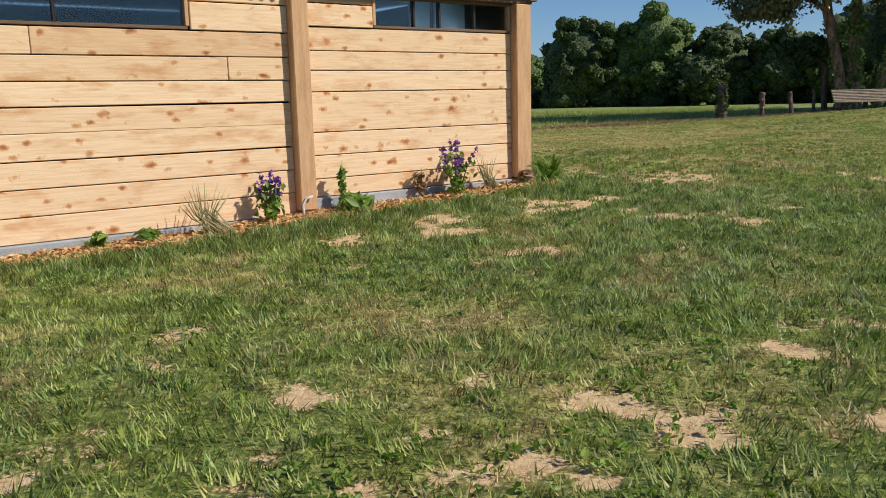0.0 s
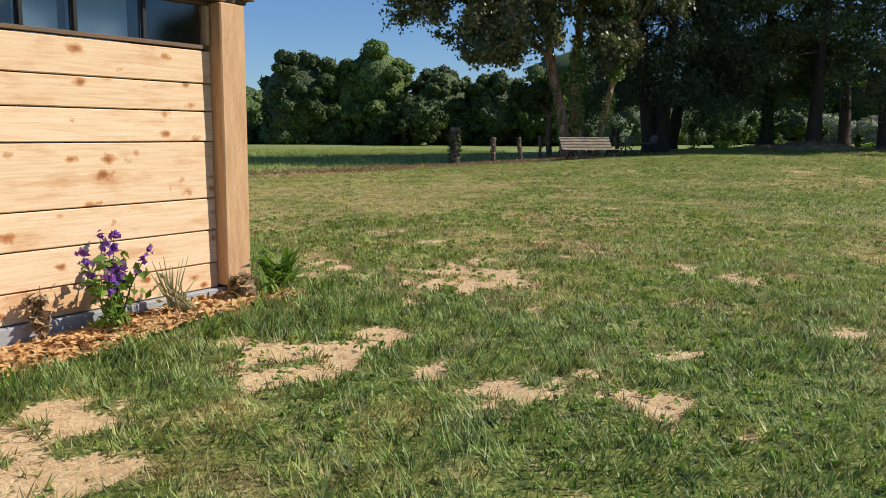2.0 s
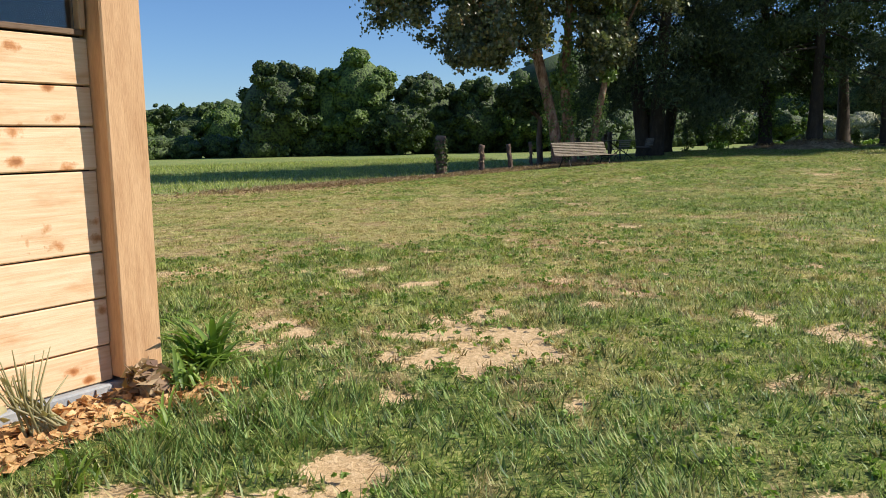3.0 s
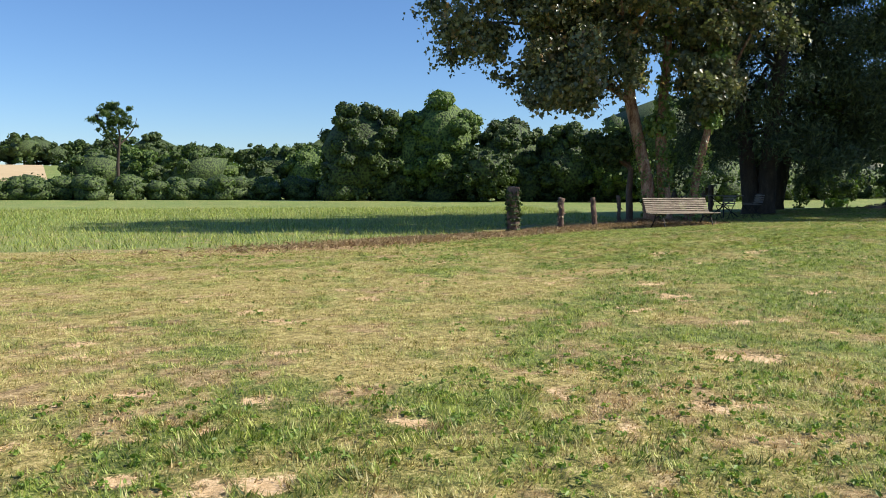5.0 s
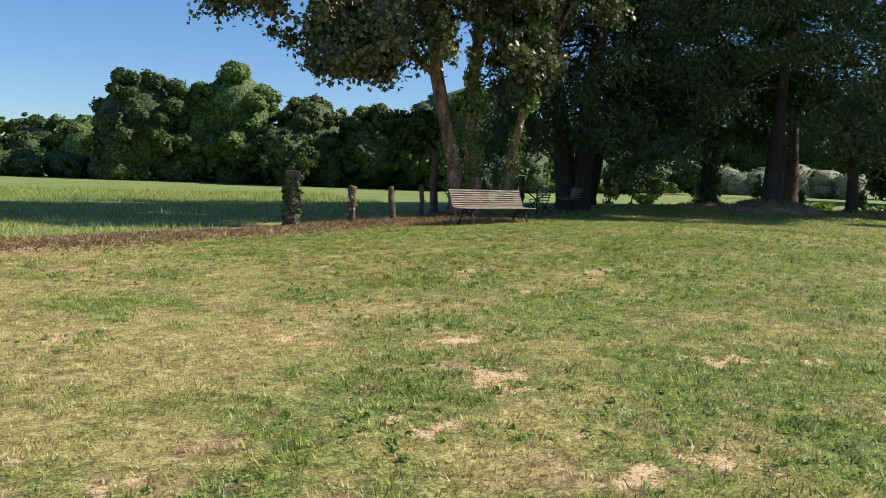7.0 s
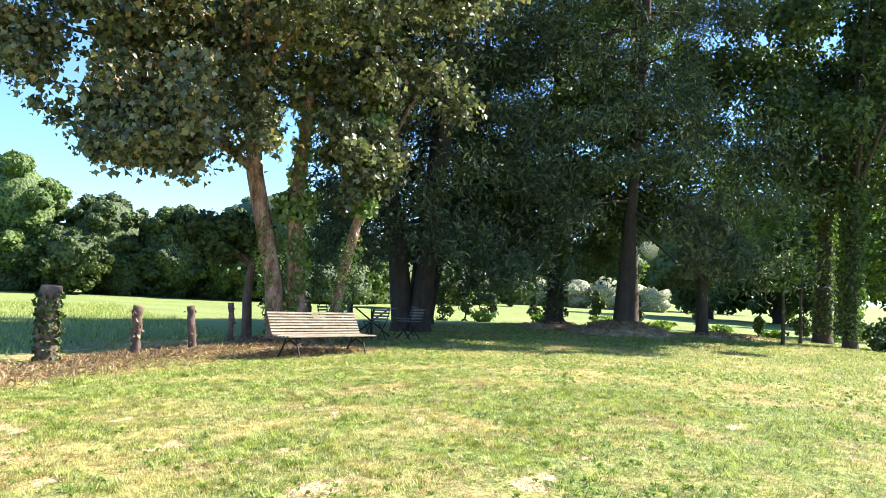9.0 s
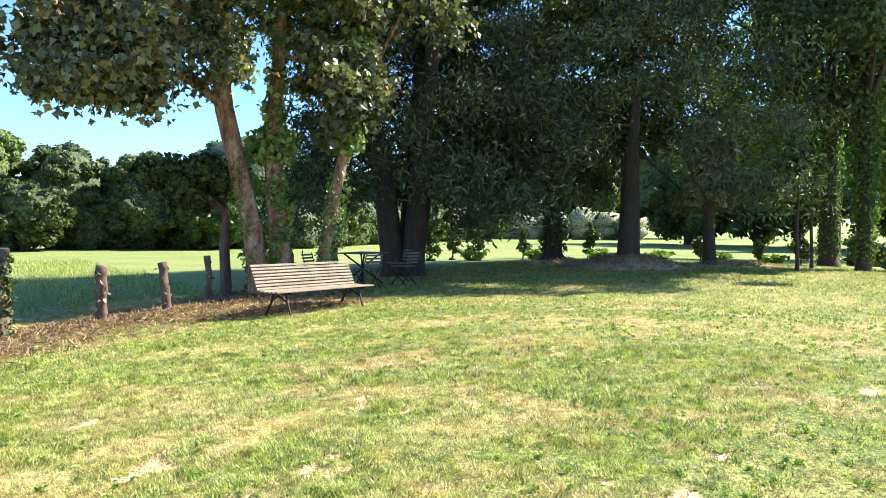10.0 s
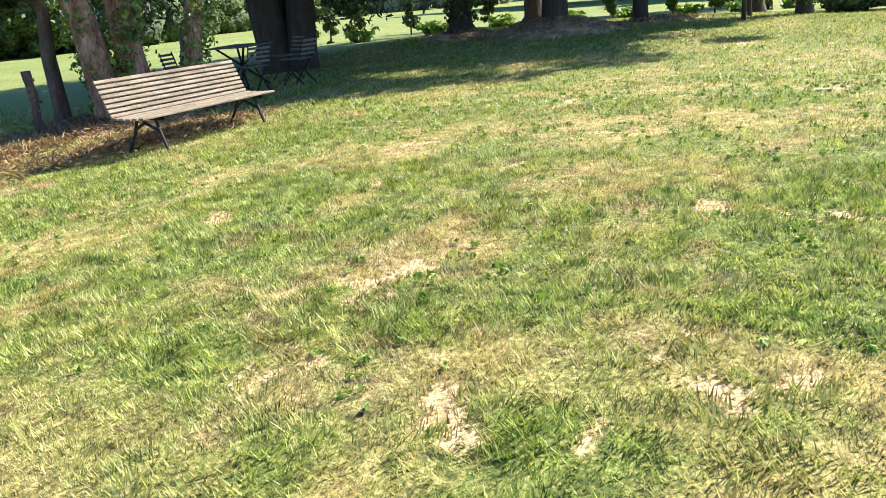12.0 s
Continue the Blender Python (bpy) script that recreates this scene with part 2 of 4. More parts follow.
L_STRAW = leaf_material("straw_stems", [(0.25, (0.35, 0.30, 0.14)), (0.5, (0.48, 0.42, 0.22)), (0.8, (0.6, 0.52, 0.32))], 0.7, 0.3)
L_PURPLE = leaf_material("purple_petals", [(0.25, (0.14, 0.04, 0.30)), (0.6, (0.24, 0.08, 0.46)), (0.85, (0.5, 0.16, 0.42))], 0.6, 0.3)
L_BROWN = leaf_material("withered_leaves", [(0.25, (0.18, 0.10, 0.06)), (0.5, (0.38, 0.25, 0.14)), (0.8, (0.58, 0.44, 0.26))], 0.7, 0.2)


def glass_material():
    m, nt, b = nodes("window_glass", 0.05)
    b.inputs["Base Color"].default_value = (0.9, 0.95, 0.95, 1)
    b.inputs["Transmission Weight"].default_value = 1.0
    return m


# the near-black first stops paint the shade between leaves
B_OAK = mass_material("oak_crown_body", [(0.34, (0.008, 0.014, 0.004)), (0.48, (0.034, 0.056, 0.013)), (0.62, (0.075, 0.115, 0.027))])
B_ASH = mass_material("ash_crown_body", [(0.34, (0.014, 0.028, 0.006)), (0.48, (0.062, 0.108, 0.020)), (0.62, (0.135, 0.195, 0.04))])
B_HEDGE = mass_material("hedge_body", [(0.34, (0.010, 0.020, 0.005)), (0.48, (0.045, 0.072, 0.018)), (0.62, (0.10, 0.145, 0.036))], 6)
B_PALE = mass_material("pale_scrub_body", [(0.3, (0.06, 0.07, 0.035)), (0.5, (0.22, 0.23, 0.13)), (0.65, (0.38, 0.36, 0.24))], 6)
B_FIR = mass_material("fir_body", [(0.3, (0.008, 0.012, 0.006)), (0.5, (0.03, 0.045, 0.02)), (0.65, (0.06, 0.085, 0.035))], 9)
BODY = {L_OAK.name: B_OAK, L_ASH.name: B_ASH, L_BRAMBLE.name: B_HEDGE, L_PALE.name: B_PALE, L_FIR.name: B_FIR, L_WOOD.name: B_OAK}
M_GLASS = glass_material()


# ---- mesh helpers ----
def mesh_object(name, verts, faces, material, parent=None, smooth=False):
    me = bpy.data.meshes.new(name)
    me.from_pydata([tuple(v) for v in verts], [], [tuple(f) for f in faces])
    me.materials.append(material)
    if smooth:
        me.polygons.foreach_set("use_smooth", [True] * len(me.polygons))
    ob = new(name, me)
    ob.parent = parent
    return ob


def fast_mesh(name, verts, faces, material, parent=None, fields=None):
    """A mesh from arrays of equal-sided faces, with numbers per vertex in named fields."""
    verts, faces = np.asarray(verts, np.float32), np.asarray(faces, np.int32)
    me = bpy.data.meshes.new(name)
    me.vertices.add(len(verts))
    me.vertices.foreach_set("co", verts.ravel())
    k = faces.shape[1]
    me.loops.add(faces.size)
    me.loops.foreach_set("vertex_index", faces.ravel())
    me.polygons.add(len(faces))
    me.polygons.foreach_set("loop_start", np.arange(0, faces.size, k, dtype=np.int32))
    me.update(calc_edges=True)
    for field, data in (fields or {}).items():
        me.attributes.new(field, "FLOAT", "POINT").data.foreach_set("value", np.asarray(data, np.float32))
    me.materials.append(material)
    ob = new(name, me)
    ob.parent = parent
    return ob


def part(name, bm, material, parent, label=""):
    me = bpy.data.meshes.new(name)
    bm.to_mesh(me)
    bm.free()
    me.materials.append(material)
    ob = new(name, me)
    ob.parent = parent
    return tagged(ob, label=label)


def bm_box(bm, lo, hi, m=None, bevel=0.0):
    r = bmesh.ops.create_cube(bm, size=1)
    size, mid = Vector(hi) - Vector(lo), (Vector(hi) + Vector(lo)) / 2
    for v in r["verts"]:
        v.co = Vector(v.co[i] * size[i] + mid[i] for i in range(3))
    if bevel:
        edges = list({e for v in r["verts"] for e in v.link_edges})
        vs = {v for v in r["verts"]}
        out = bmesh.ops.bevel(bm, geom=edges, offset=bevel, segments=1, affect="EDGES")
        vs |= {v for f in out["faces"] for v in f.verts}
        r["verts"] = [v for v in vs if v.is_valid]
    if m is not None:
        bmesh.ops.transform(bm, matrix=m, verts=r["verts"])


def box(name, lo, hi, material, parent, bevel=0.004, label="", m=None):
    bm = bmesh.new()
    bm_box(bm, lo, hi, m, bevel)
    return part(name, bm, material, parent, label)


def thing(name, at, label, category, group="", kind="", rz=0.0):
    e = new(name)
    e.matrix_world = pose(*at, 0, 0, rz)
    return tagged(e, label=label, category=category, group=group, kind=kind)


def tube(points, radii, sides=10, rough=0.0, seed=0):
    """Verts and quad faces of a tapering limb along points."""
    r = np.random.default_rng(seed)
    pts = [Vector(p) for p in points]
    verts, faces = [], []
    for i, p in enumerate(pts):
        d = (pts[min(i + 1, len(pts) - 1)] - pts[max(i - 1, 0)]).normalized()
        side = d.cross(Vector((0.13, 1, 0.07))).normalized()
        up = side.cross(d)
        for k in range(sides):
            a = 2 * math.pi * k / sides
            rad = radii[i] * (1 + rough * (r.random() - 0.5) * 2)
            verts.append(p + side * math.cos(a) * rad + up * math.sin(a) * rad)
    for i in range(len(pts) - 1):
        for k in range(sides):
            a, b = i * sides + k, i * sides + (k + 1) % sides
            faces.append((a, b, b + sides, a + sides))
    c = len(verts)
    verts.append(pts[-1])
    base = (len(pts) - 1) * sides
    tops = [(base + k, base + (k + 1) % sides, c) for k in range(sides)]
    return verts, faces + tops


def limbs(name, paths, material, parent, sides=10, rough=0.12, seed=0, label=""):
    V, F = [], []
    for j, (pts, rad) in enumerate(paths):
        v, f = tube(pts, rad, sides, rough, seed + j)
        F += [tuple(i + len(V) for i in q) for q in f]
        V += v
    return tagged(mesh_object(name, V, F, material, parent, smooth=True), label=label)


def leaf_cloud(centres, radii, count, size, seed=0, shell=0.55, droop=0.3, fold=0.25, long=1.3, wide=0.45, star=False):
    """Folded leaves (two triangles each, or three-lobed ones of four) scattered through the outer part of ellipsoids."""
    r = np.random.default_rng(seed)
    centres, radii = np.asarray(centres, float), np.asarray(radii, float)
    w = (radii.prod(1)) ** (2 / 3)
    pick = r.choice(len(centres), count, p=w / w.sum())
    d = r.normal(size=(count, 3))
    d /= np.linalg.norm(d, axis=1)[:, None]
    rad = (shell + (1 - shell) * r.random(count)) * (1 + (0.34 if star else 0.12) * r.normal(size=count))
    p = centres[pick] + d * rad[:, None] * radii[pick]
    nrm = d * 0.7 + r.normal(size=(count, 3)) * 0.6 + (0, 0, 0.35)
    nrm /= np.linalg.norm(nrm, axis=1)[:, None]
    t = np.cross(nrm, r.normal(size=(count, 3)))
    t /= np.linalg.norm(t, axis=1)[:, None]
    t[:, 2] -= droop
    t /= np.linalg.norm(t, axis=1)[:, None]
    s = np.cross(nrm, t)
    sz = (size * (0.6 + 0.8 * r.random(count)))[:, None]
    a, c = p - t * sz * 0.5 * long, p + t * sz * 0.5 * long
    if star:
        f = nrm * sz * fold
        tips = (a, p + s * sz * 0.62 + f * 1.2, p + s * sz * 0.20 + t * sz * 0.22, c, p - s * sz * 0.20 + t * sz * 0.22, p - s * sz * 0.62 + f * 1.2)
        k = np.arange(count)[:, None] * 6
        return np.stack(tips, 1).reshape(-1, 3), np.concatenate([k + (0, i, i + 1) for i in range(1, 5)])
    b = p + s * sz * wide + nrm * sz * fold
    e = p - s * sz * wide + nrm * sz * fold
    verts = np.stack([a, b, c, e], 1).reshape(-1, 3)
    k = np.arange(count)[:, None] * 4
    faces = np.concatenate([k + (0, 1, 2), k + (0, 2, 3)])
    return verts, faces


def crown(name, centres, radii, count, size, material, parent, seed=0, **kw):
    v, f = leaf_cloud(centres, radii, count, size, seed, **kw)
    return fast_mesh(name, v, f, material, parent)


def unit_ball(level):
    bm = bmesh.new()
    bmesh.ops.create_icosphere(bm, subdivisions=level, radius=1.0)
    v, f = np.array([x.co[:] for x in bm.verts]), np.array([[x.index for x in q.verts] for q in bm.faces])
    bm.free()
    return v, f


BALLS = {k: unit_ball(k) for k in (1, 2, 3, 4)}


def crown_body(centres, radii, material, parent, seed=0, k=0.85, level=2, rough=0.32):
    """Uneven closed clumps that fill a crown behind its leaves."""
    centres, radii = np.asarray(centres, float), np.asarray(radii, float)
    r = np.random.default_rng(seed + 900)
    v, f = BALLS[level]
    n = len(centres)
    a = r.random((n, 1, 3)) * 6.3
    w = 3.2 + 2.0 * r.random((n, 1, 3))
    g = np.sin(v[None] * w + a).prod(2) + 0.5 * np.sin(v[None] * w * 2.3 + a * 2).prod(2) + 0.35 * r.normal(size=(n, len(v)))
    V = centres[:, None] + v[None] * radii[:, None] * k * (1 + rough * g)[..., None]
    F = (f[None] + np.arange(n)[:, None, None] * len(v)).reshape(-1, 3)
    return tagged(fast_mesh("shaded_crown_fill", V.reshape(-1, 3), F, material, parent), kind="stuff")


def lobes(r, n, centre, spread, size):
    """Clump centres and sizes inside an ellipsoid, crowded to its outside."""
    d = r.normal(size=(n, 3))
    d /= np.linalg.norm(d, axis=1)[:, None]
    rad = r.random(n) ** 0.45
    c = np.asarray(centre) + d * rad[:, None] * np.asarray(spread)
    s = size * (0.65 + 0.7 * r.random((n, 1))) * np.array([1, 1, 0.8])
    return c, s


# ---- ground ----
def gz(x, y):
    def g(a, b, s):
        return np.exp(-((x - a) ** 2 + (y - b) ** 2) / (2 * s * s))
    hill = np.clip((y - 100) / 85.0, 0, 1)
    return 0.523 - 0.187 * g(0, 4, 5) + 0.139 * g(3, 11, 5) - 0.06 * g(-3.2, 6.6, 1.6) + 0.483 * g(16, 20.5, 4.5) - 0.16 * g(15, 28, 5) + 0.523 * g(30, 29, 8) + 4.6 * hill * hill * (3 - 2 * hill)


def at(x, y, up=0.0):
    return (x, y, float(gz(x, y)) + up)


LATTICE = rng.random((256, 256))


def value_noise(x, y):
    xi, yi = np.floor(x).astype(int), np.floor(y).astype(int)
    fx, fy = x - xi, y - yi
    fx, fy = fx * fx * (3 - 2 * fx), fy * fy * (3 - 2 * fy)
    q = lambda i, j: LATTICE[(xi + i) % 256, (yi + j) % 256]
    return (q(0, 0) * (1 - fx) + q(1, 0) * fx) * (1 - fy) + (q(0, 1) * (1 - fx) + q(1, 1) * fx) * fy


def fbm(x, y, octaves=4):
    return sum(value_noise(x * 2 ** k + 17 * k, y * 2 ** k + 31 * k) / 2 ** (k + 1) for k in range(octaves)) / (1 - 0.5 ** octaves)


D, N = Vector((0.863, 0.505, 0)).normalized(), Vector((0.505, -0.863, 0)).normalized()
WALL = Vector((1.38, 9.195, 0))


def wall_side(x, y):
    """Metres in front of the shed wall, and along it from the corner."""
    return (x - WALL.x) * N.x + (y - WALL.y) * N.y, (x - WALL.x) * D.x + (y - WALL.y) * D.y


# bare earth: x, y, size
BARE_NEAR = [(-.54, 6.49, .2), (-.44, 5.71, .16), (.21, 7.28, .26), (.21, 6.78, .3), (.7, 5.8, .14), (.4, 5.65, .12), (1.26, 7.83, .26), (1.52, 7.72, .26), (1.12, 7.45, .24), (1.34, 7.4, .26),
             (1.87, 7.89, .13), (1.85, 7.17, .14), (2.06, 6.9, .19), (2.14, 6.69, .2), (2.48, 6.8, .15), (2.5, 6.39, .18), (1.37, 7.73, .2), (3.1, 6.9, .09), (4.22, 6.79, .1),
             (.62, 2.87, .15), (.44, 3.11, .11), (.71, 2.76, .13), (1.18, 2.83, .13), (1.32, 3.54, .1), (.19, 2.56, .12), (.04, 2.74, .1), (-.23, 2.96, .08), (-.6, 3.39, .13),
             (-.75, 2.83, .1), (-.27, 2.56, .12), (-1.43, 2.8, .12), (-.51, 2.61, .08)]
BARE_FAR = [(3.22, 9.52, .17), (3.47, 9.59, .13), (2.91, 9.27, .2), (3.26, 9.06, .22), (3.41, 8.95, .14), (2.76, 8.87, .22), (2.99, 8.71, .24), (3.21, 8.67, .2), (2.16, 9.98, .17), (2.33, 9.72, .13),
            (2.01, 9.56, .12), (2.31, 9.34, .12), (2.74, 10.51, .11), (3.44, 10.65, .11), (3.32, 11.34, .16), (2.94, 11.61, .1), (4.15, 9.5, .11), (2.38, 8.44, .1), (1.66, 8.59, .1), (2.92, 7.98, .09),
            (3.6, 12.6, .14), (4.2, 12.0, .12), (7.0, 12.7, .15), (8.7, 16.4, .12), (8.3, 15.7, .1), (9.1, 16.3, .1), (4.6, 9.6, .1)]


def masks(x, y):
    """How bare and how dry the lawn is at a place."""
    n1, n2 = fbm(x * 3.1, y * 3.1), fbm(x * 0.9 + 40, y * 0.9)
    n3 = fbm(x * 9 + 5, y * 9, 3)
    bare = np.zeros_like(x)
    for bx, by, br in BARE_NEAR + BARE_FAR:
        d = np.hypot((x - bx) * 0.8, (y - by) * 1.15) / br
        bare = np.maximum(bare, 1.05 - d * 0.85 + (n3 - 0.5) * 2.6 + (n1 - 0.5) * 1.2)
    bare = np.clip(bare, 0, 1)
    edge = y - (24.6 + np.clip(x - 7, 0, 8) * 0.9)
    strip = np.exp(-((edge + 0.3) / 1.1) ** 2) * (x < 17.5)
    dry = 0.12 + 2.0 * (n2 - 0.46) + 1.8 * (n1 - 0.5) + 0.6 * (n3 - 0.5)
    speck = fbm(x * 2.3 + 71, y * 2.3 + 13) + 0.5 * (n3 - 0.5)
    bare = np.maximum(bare, np.clip((speck - 0.73) * 7, 0, 0.62) * (y < 24) * (y > -3))
    dry += 0.42 * np.exp(-(((x - 4) / 6) ** 2 + ((y - 18) / 6) ** 2)) + 0.5 * strip
    dry += 0.45 * np.exp(-(((x - 3.0) / 3.2) ** 2 + ((y - 17.2) / 3.2) ** 2)) - 0.25 * np.exp(-(((x - 9.5) / 2.5) ** 2 + ((y - 14.5) / 3.0) ** 2))
    # wheel tracks: the lighter sheen of flattened grass, painted through the dry mask
    for px, py, qx, qy in ((12.5, 19.2, 14.2, 22.8), (14.2, 22.8, 20.0, 25.7), (15.6, 20.6, 18.4, 22.3)):
        ux, uy = qx - px, qy - py
        k = np.clip(((x - px) * ux + (y - py) * uy) / (ux * ux + uy * uy), 0, 1)
        dry += 0.5 * np.exp(-(((x - px - k * ux) ** 2 + (y - py - k * uy) ** 2) / 0.16 ** 2))
    dry += 0.04 * np.clip((y - 12) / 6, 0, 1) - 0.09 * np.clip((x - 7) / 4, 0, 1) - 0.22 * np.clip((11 - y) / 4, 0, 1) - 0.20 * np.exp(-(((x - 1.5) / 3) ** 2 + ((y - 8.5) / 3.2) ** 2))
    lawn = (edge < 0.6) & (y < 33)
    dry = np.where(lawn | ((x > 17) & (y < 33) & (x < 33)), dry, 0.12 + 0.5 * (n2 - 0.5))
    return bare, np.clip(dry, 0, 1)


def turf(x, y, bare):
    """How brown and dead, and how deep green, the turf is at a place."""
    n1, n2, n3 = fbm(x * 1.7 + 55, y * 1.7 + 21), fbm(x * 7 + 3, y * 7 + 60, 3), fbm(x * 0.7 + 12, y * 0.7 + 90)
    edge = y - (24.3 + np.clip(x - 7, 0, 8) * 0.85)
    brush = np.exp(-((edge) / 1.1) ** 2) * (x < 17.5) * (x > 1) * np.clip((x - 1) / 4, 0, 1)
    brown = np.clip((n1 - 0.60) * 3.2 + (n2 - 0.53) * 3.6, 0, 0.8) + np.clip((bare - 0.12) * 1.6, 0, 0.8) + 0.9 * brush * (n2 > 0.42)
    f, s = wall_side(x, y)
    by_wall = np.exp(-((f - 0.75) / 0.35) ** 2) * (s < 0.4)
    near = np.exp(-(((x - 1.6) / 3.0) ** 2 + ((y - 8.0) / 2.8) ** 2))
    lush = 0.12 + 0.85 * near + 0.7 * by_wall + 1.6 * (n3 - 0.5) + 1.2 * (n2 - 0.5) - 0.035 * np.clip(y - 9, 0, 12) + 0.45 * np.exp(-(((x - 9.5) / 2.5) ** 2 + ((y - 14.5) / 3.0) ** 2))
    lush += 0.42 * np.clip((7 - y) / 3, 0, 1)
    brown = brown * (1 - 0.75 * by_wall) * (1 - 0.45 * np.clip((11 - y) / 4, 0, 1)) * (1 - 0.45 * np.clip((x - 7) / 3, 0, 1) * (y < 25))
    return np.clip(brown, 0, 1), np.clip(lush, 0, 1), by_wall


def axis(lo, hi, a, b, fine, grow=1.18):
    v = [a]
    while v[-1] < b:
        v.append(v[-1] + fine)
    s = fine
    while v[-1] < hi:
        s *= grow
        v.append(v[-1] + s)
    s, w = fine, [a]
    while w[-1] > lo:
        s *= grow
        w.append(w[-1] - s)
    return np.array(sorted(w[1:]) + v)


def build_ground():
    gx, gy = axis(-900, 1500, -5, 20, 0.07), axis(-700, 1600, 1, 27, 0.07)
    X, Y = np.meshgrid(gx, gy, indexing="ij")
    bare, dry = masks(X, Y)
    near = (np.abs(X - 8) < 30) & (np.abs(Y - 14) < 30)
    Z = gz(X, Y) + np.where(near, (fbm(X * 2.2, Y * 2.2) - 0.5) * 0.022 - bare * 0.012, 0)
    V = np.stack([X, Y, Z], -1).reshape(-1, 3)
    ny = len(gy)
    i, j = np.meshgrid(np.arange(len(gx) - 1), np.arange(ny - 1), indexing="ij")
    k = (i * ny + j).ravel()
    F = np.stack([k, k + ny, k + ny + 1, k + 1], 1)
    brown = turf(X, Y, bare)[0] * near * (Y < 33)
    ob = fast_mesh("ground", V, F, M_GROUND, fields={"brown": brown.ravel(), "bare": bare.ravel(), "dry": dry.ravel(), "meadow": np.clip(np.maximum(Y - 25 - np.clip(X - 7, 0, 8) * 0.9, X - 33), 0, 1).ravel()})
    tagged(ob, "sunlit lawn and field with straw patches and bare pale earth", "lawn", kind="structure")


build_ground()


def blades(name, x, y, height, width, label, category, thin=True):
    """Upright curved grass blades, one triangle each, left out where the earth is bare."""
    r = np.random.default_rng(len(x))
    bare, dry = masks(x, y)
    keep = r.random(len(x)) > (bare * 1.7 - 0.25 if thin else 0)
    x, y, dry, bare = x[keep], y[keep], dry[keep], bare[keep]
    n = len(x)
    brown, lush, by_wall = turf(x, y, bare)
    if not thin:
        brown, lush = brown * 0, lush * 0.3
    clump = fbm(x * 5.5 + 31, y * 5.5 + 7, 3)
    tall = height * (0.4 + 0.9 * r.random(n)) * (0.2 + 1.6 * clump) * (1 - 0.3 * dry) * (1 - 0.25 * brown) * (1 + 1.1 * by_wall + 0.35 * lush)
    z = gz(x, y) + (fbm(x * 2.2, y * 2.2) - 0.5) * 0.022 - 0.006
    a = r.random(n) * 2 * np.pi
    w = width * (0.6 + 0.8 * r.random(n))
    lean = tall * (0.3 + 0.9 * r.random(n))
    b = value_noise(x * 6, y * 6) * 9 + 1.1 * r.normal(size=n)
    a = b + np.pi / 2 + 0.5 * r.normal(size=n)
    p = np.stack([x, y, z], 1)
    sx = np.stack([np.cos(a) * w, np.sin(a) * w, 0 * a], 1)
    tip = p + np.stack([np.cos(b) * lean, np.sin(b) * lean, tall], 1)
    V = np.stack([p - sx, p + sx, tip], 1).reshape(-1, 3)
    F = np.arange(3 * n).reshape(-1, 3)
    tone = np.clip(dry * 1.0 + r.normal(size=n) * 0.34, 0, 1)
    ob = fast_mesh(name, V, F, M_BLADE, fields={"dry": np.repeat(tone, 3), "lush": np.repeat(np.clip(lush + r.normal(size=n) * 0.2, 0, 1), 3), "brown": np.repeat(np.clip(brown + r.normal(size=n) * 0.22 * (brown > 0.05), 0, 1), 3)})
    return tagged(ob, label, category, kind="stuff")


def scatter(n, x0, x1, y0, y1, seed):
    r = np.random.default_rng(seed)
    return x0 + r.random(n) * (x1 - x0), y0 + r.random(n) * (y1 - y0)


def lawn(seed, n, x0, x1, y0, y1, h, w, test):
    x, y = scatter(n, x0, x1, y0, y1, seed)
    f, s = wall_side(x, y)
    ok = test(x, y) & ~((s < 0.1) & (f < 0.42 + 0.12 * np.sin(s * 3)))
    return blades("grass", x[ok], y[ok], h, w, "short mown lawn grass with dry tips", "grass")


lawn(1, 480000, -4, 8, 1.5, 12.5, 0.036, 0.0042, lambda x, y: y < 12.5)
lawn(2, 560000, 1, 18, 12.5, 25, 0.032, 0.0040, lambda x, y: (y > 10) & (y < 24.5 + np.clip(x - 7, 0, 8) * 0.9))
lawn(3, 190000, 8, 24, 8, 28, 0.040, 0.0070, lambda x, y: (x > 8) & ~((y > 12.5) & (x < 18)))
lawn(6, 190000, 9, 15.5, 18.5, 24.5, 0.036, 0.0030, lambda x, y: x > 0)
lawn(8, 170000, 8, 18, 25, 32, 0.04, 0.0055, lambda x, y: y < 25.0 + np.clip(x - 7, 0, 9) * 0.85)
lawn(7, 150000, 15, 37, 20, 33, 0.045, 0.009, lambda x, y: (x > 24) | (y > 28) | ((x > 18) & (y > 25)))
lawn(4, 40000, -12, 8, 17, 25, 0.045, 0.009, lambda x, y: (x < 1) | (y > 22))
x, y = scatter(150000, -30, 40, 24, 52, 5)
e = y - (25.2 + np.clip(x - 7, 0, 8) * 0.9)
ok = (e > 0) & (x < 18 + (y - 31) * 0.3)
blades("tall_grass", x[ok], y[ok], 0.15, 0.008, "uncut pale green meadow grass beyond the lawn", "grass", False)


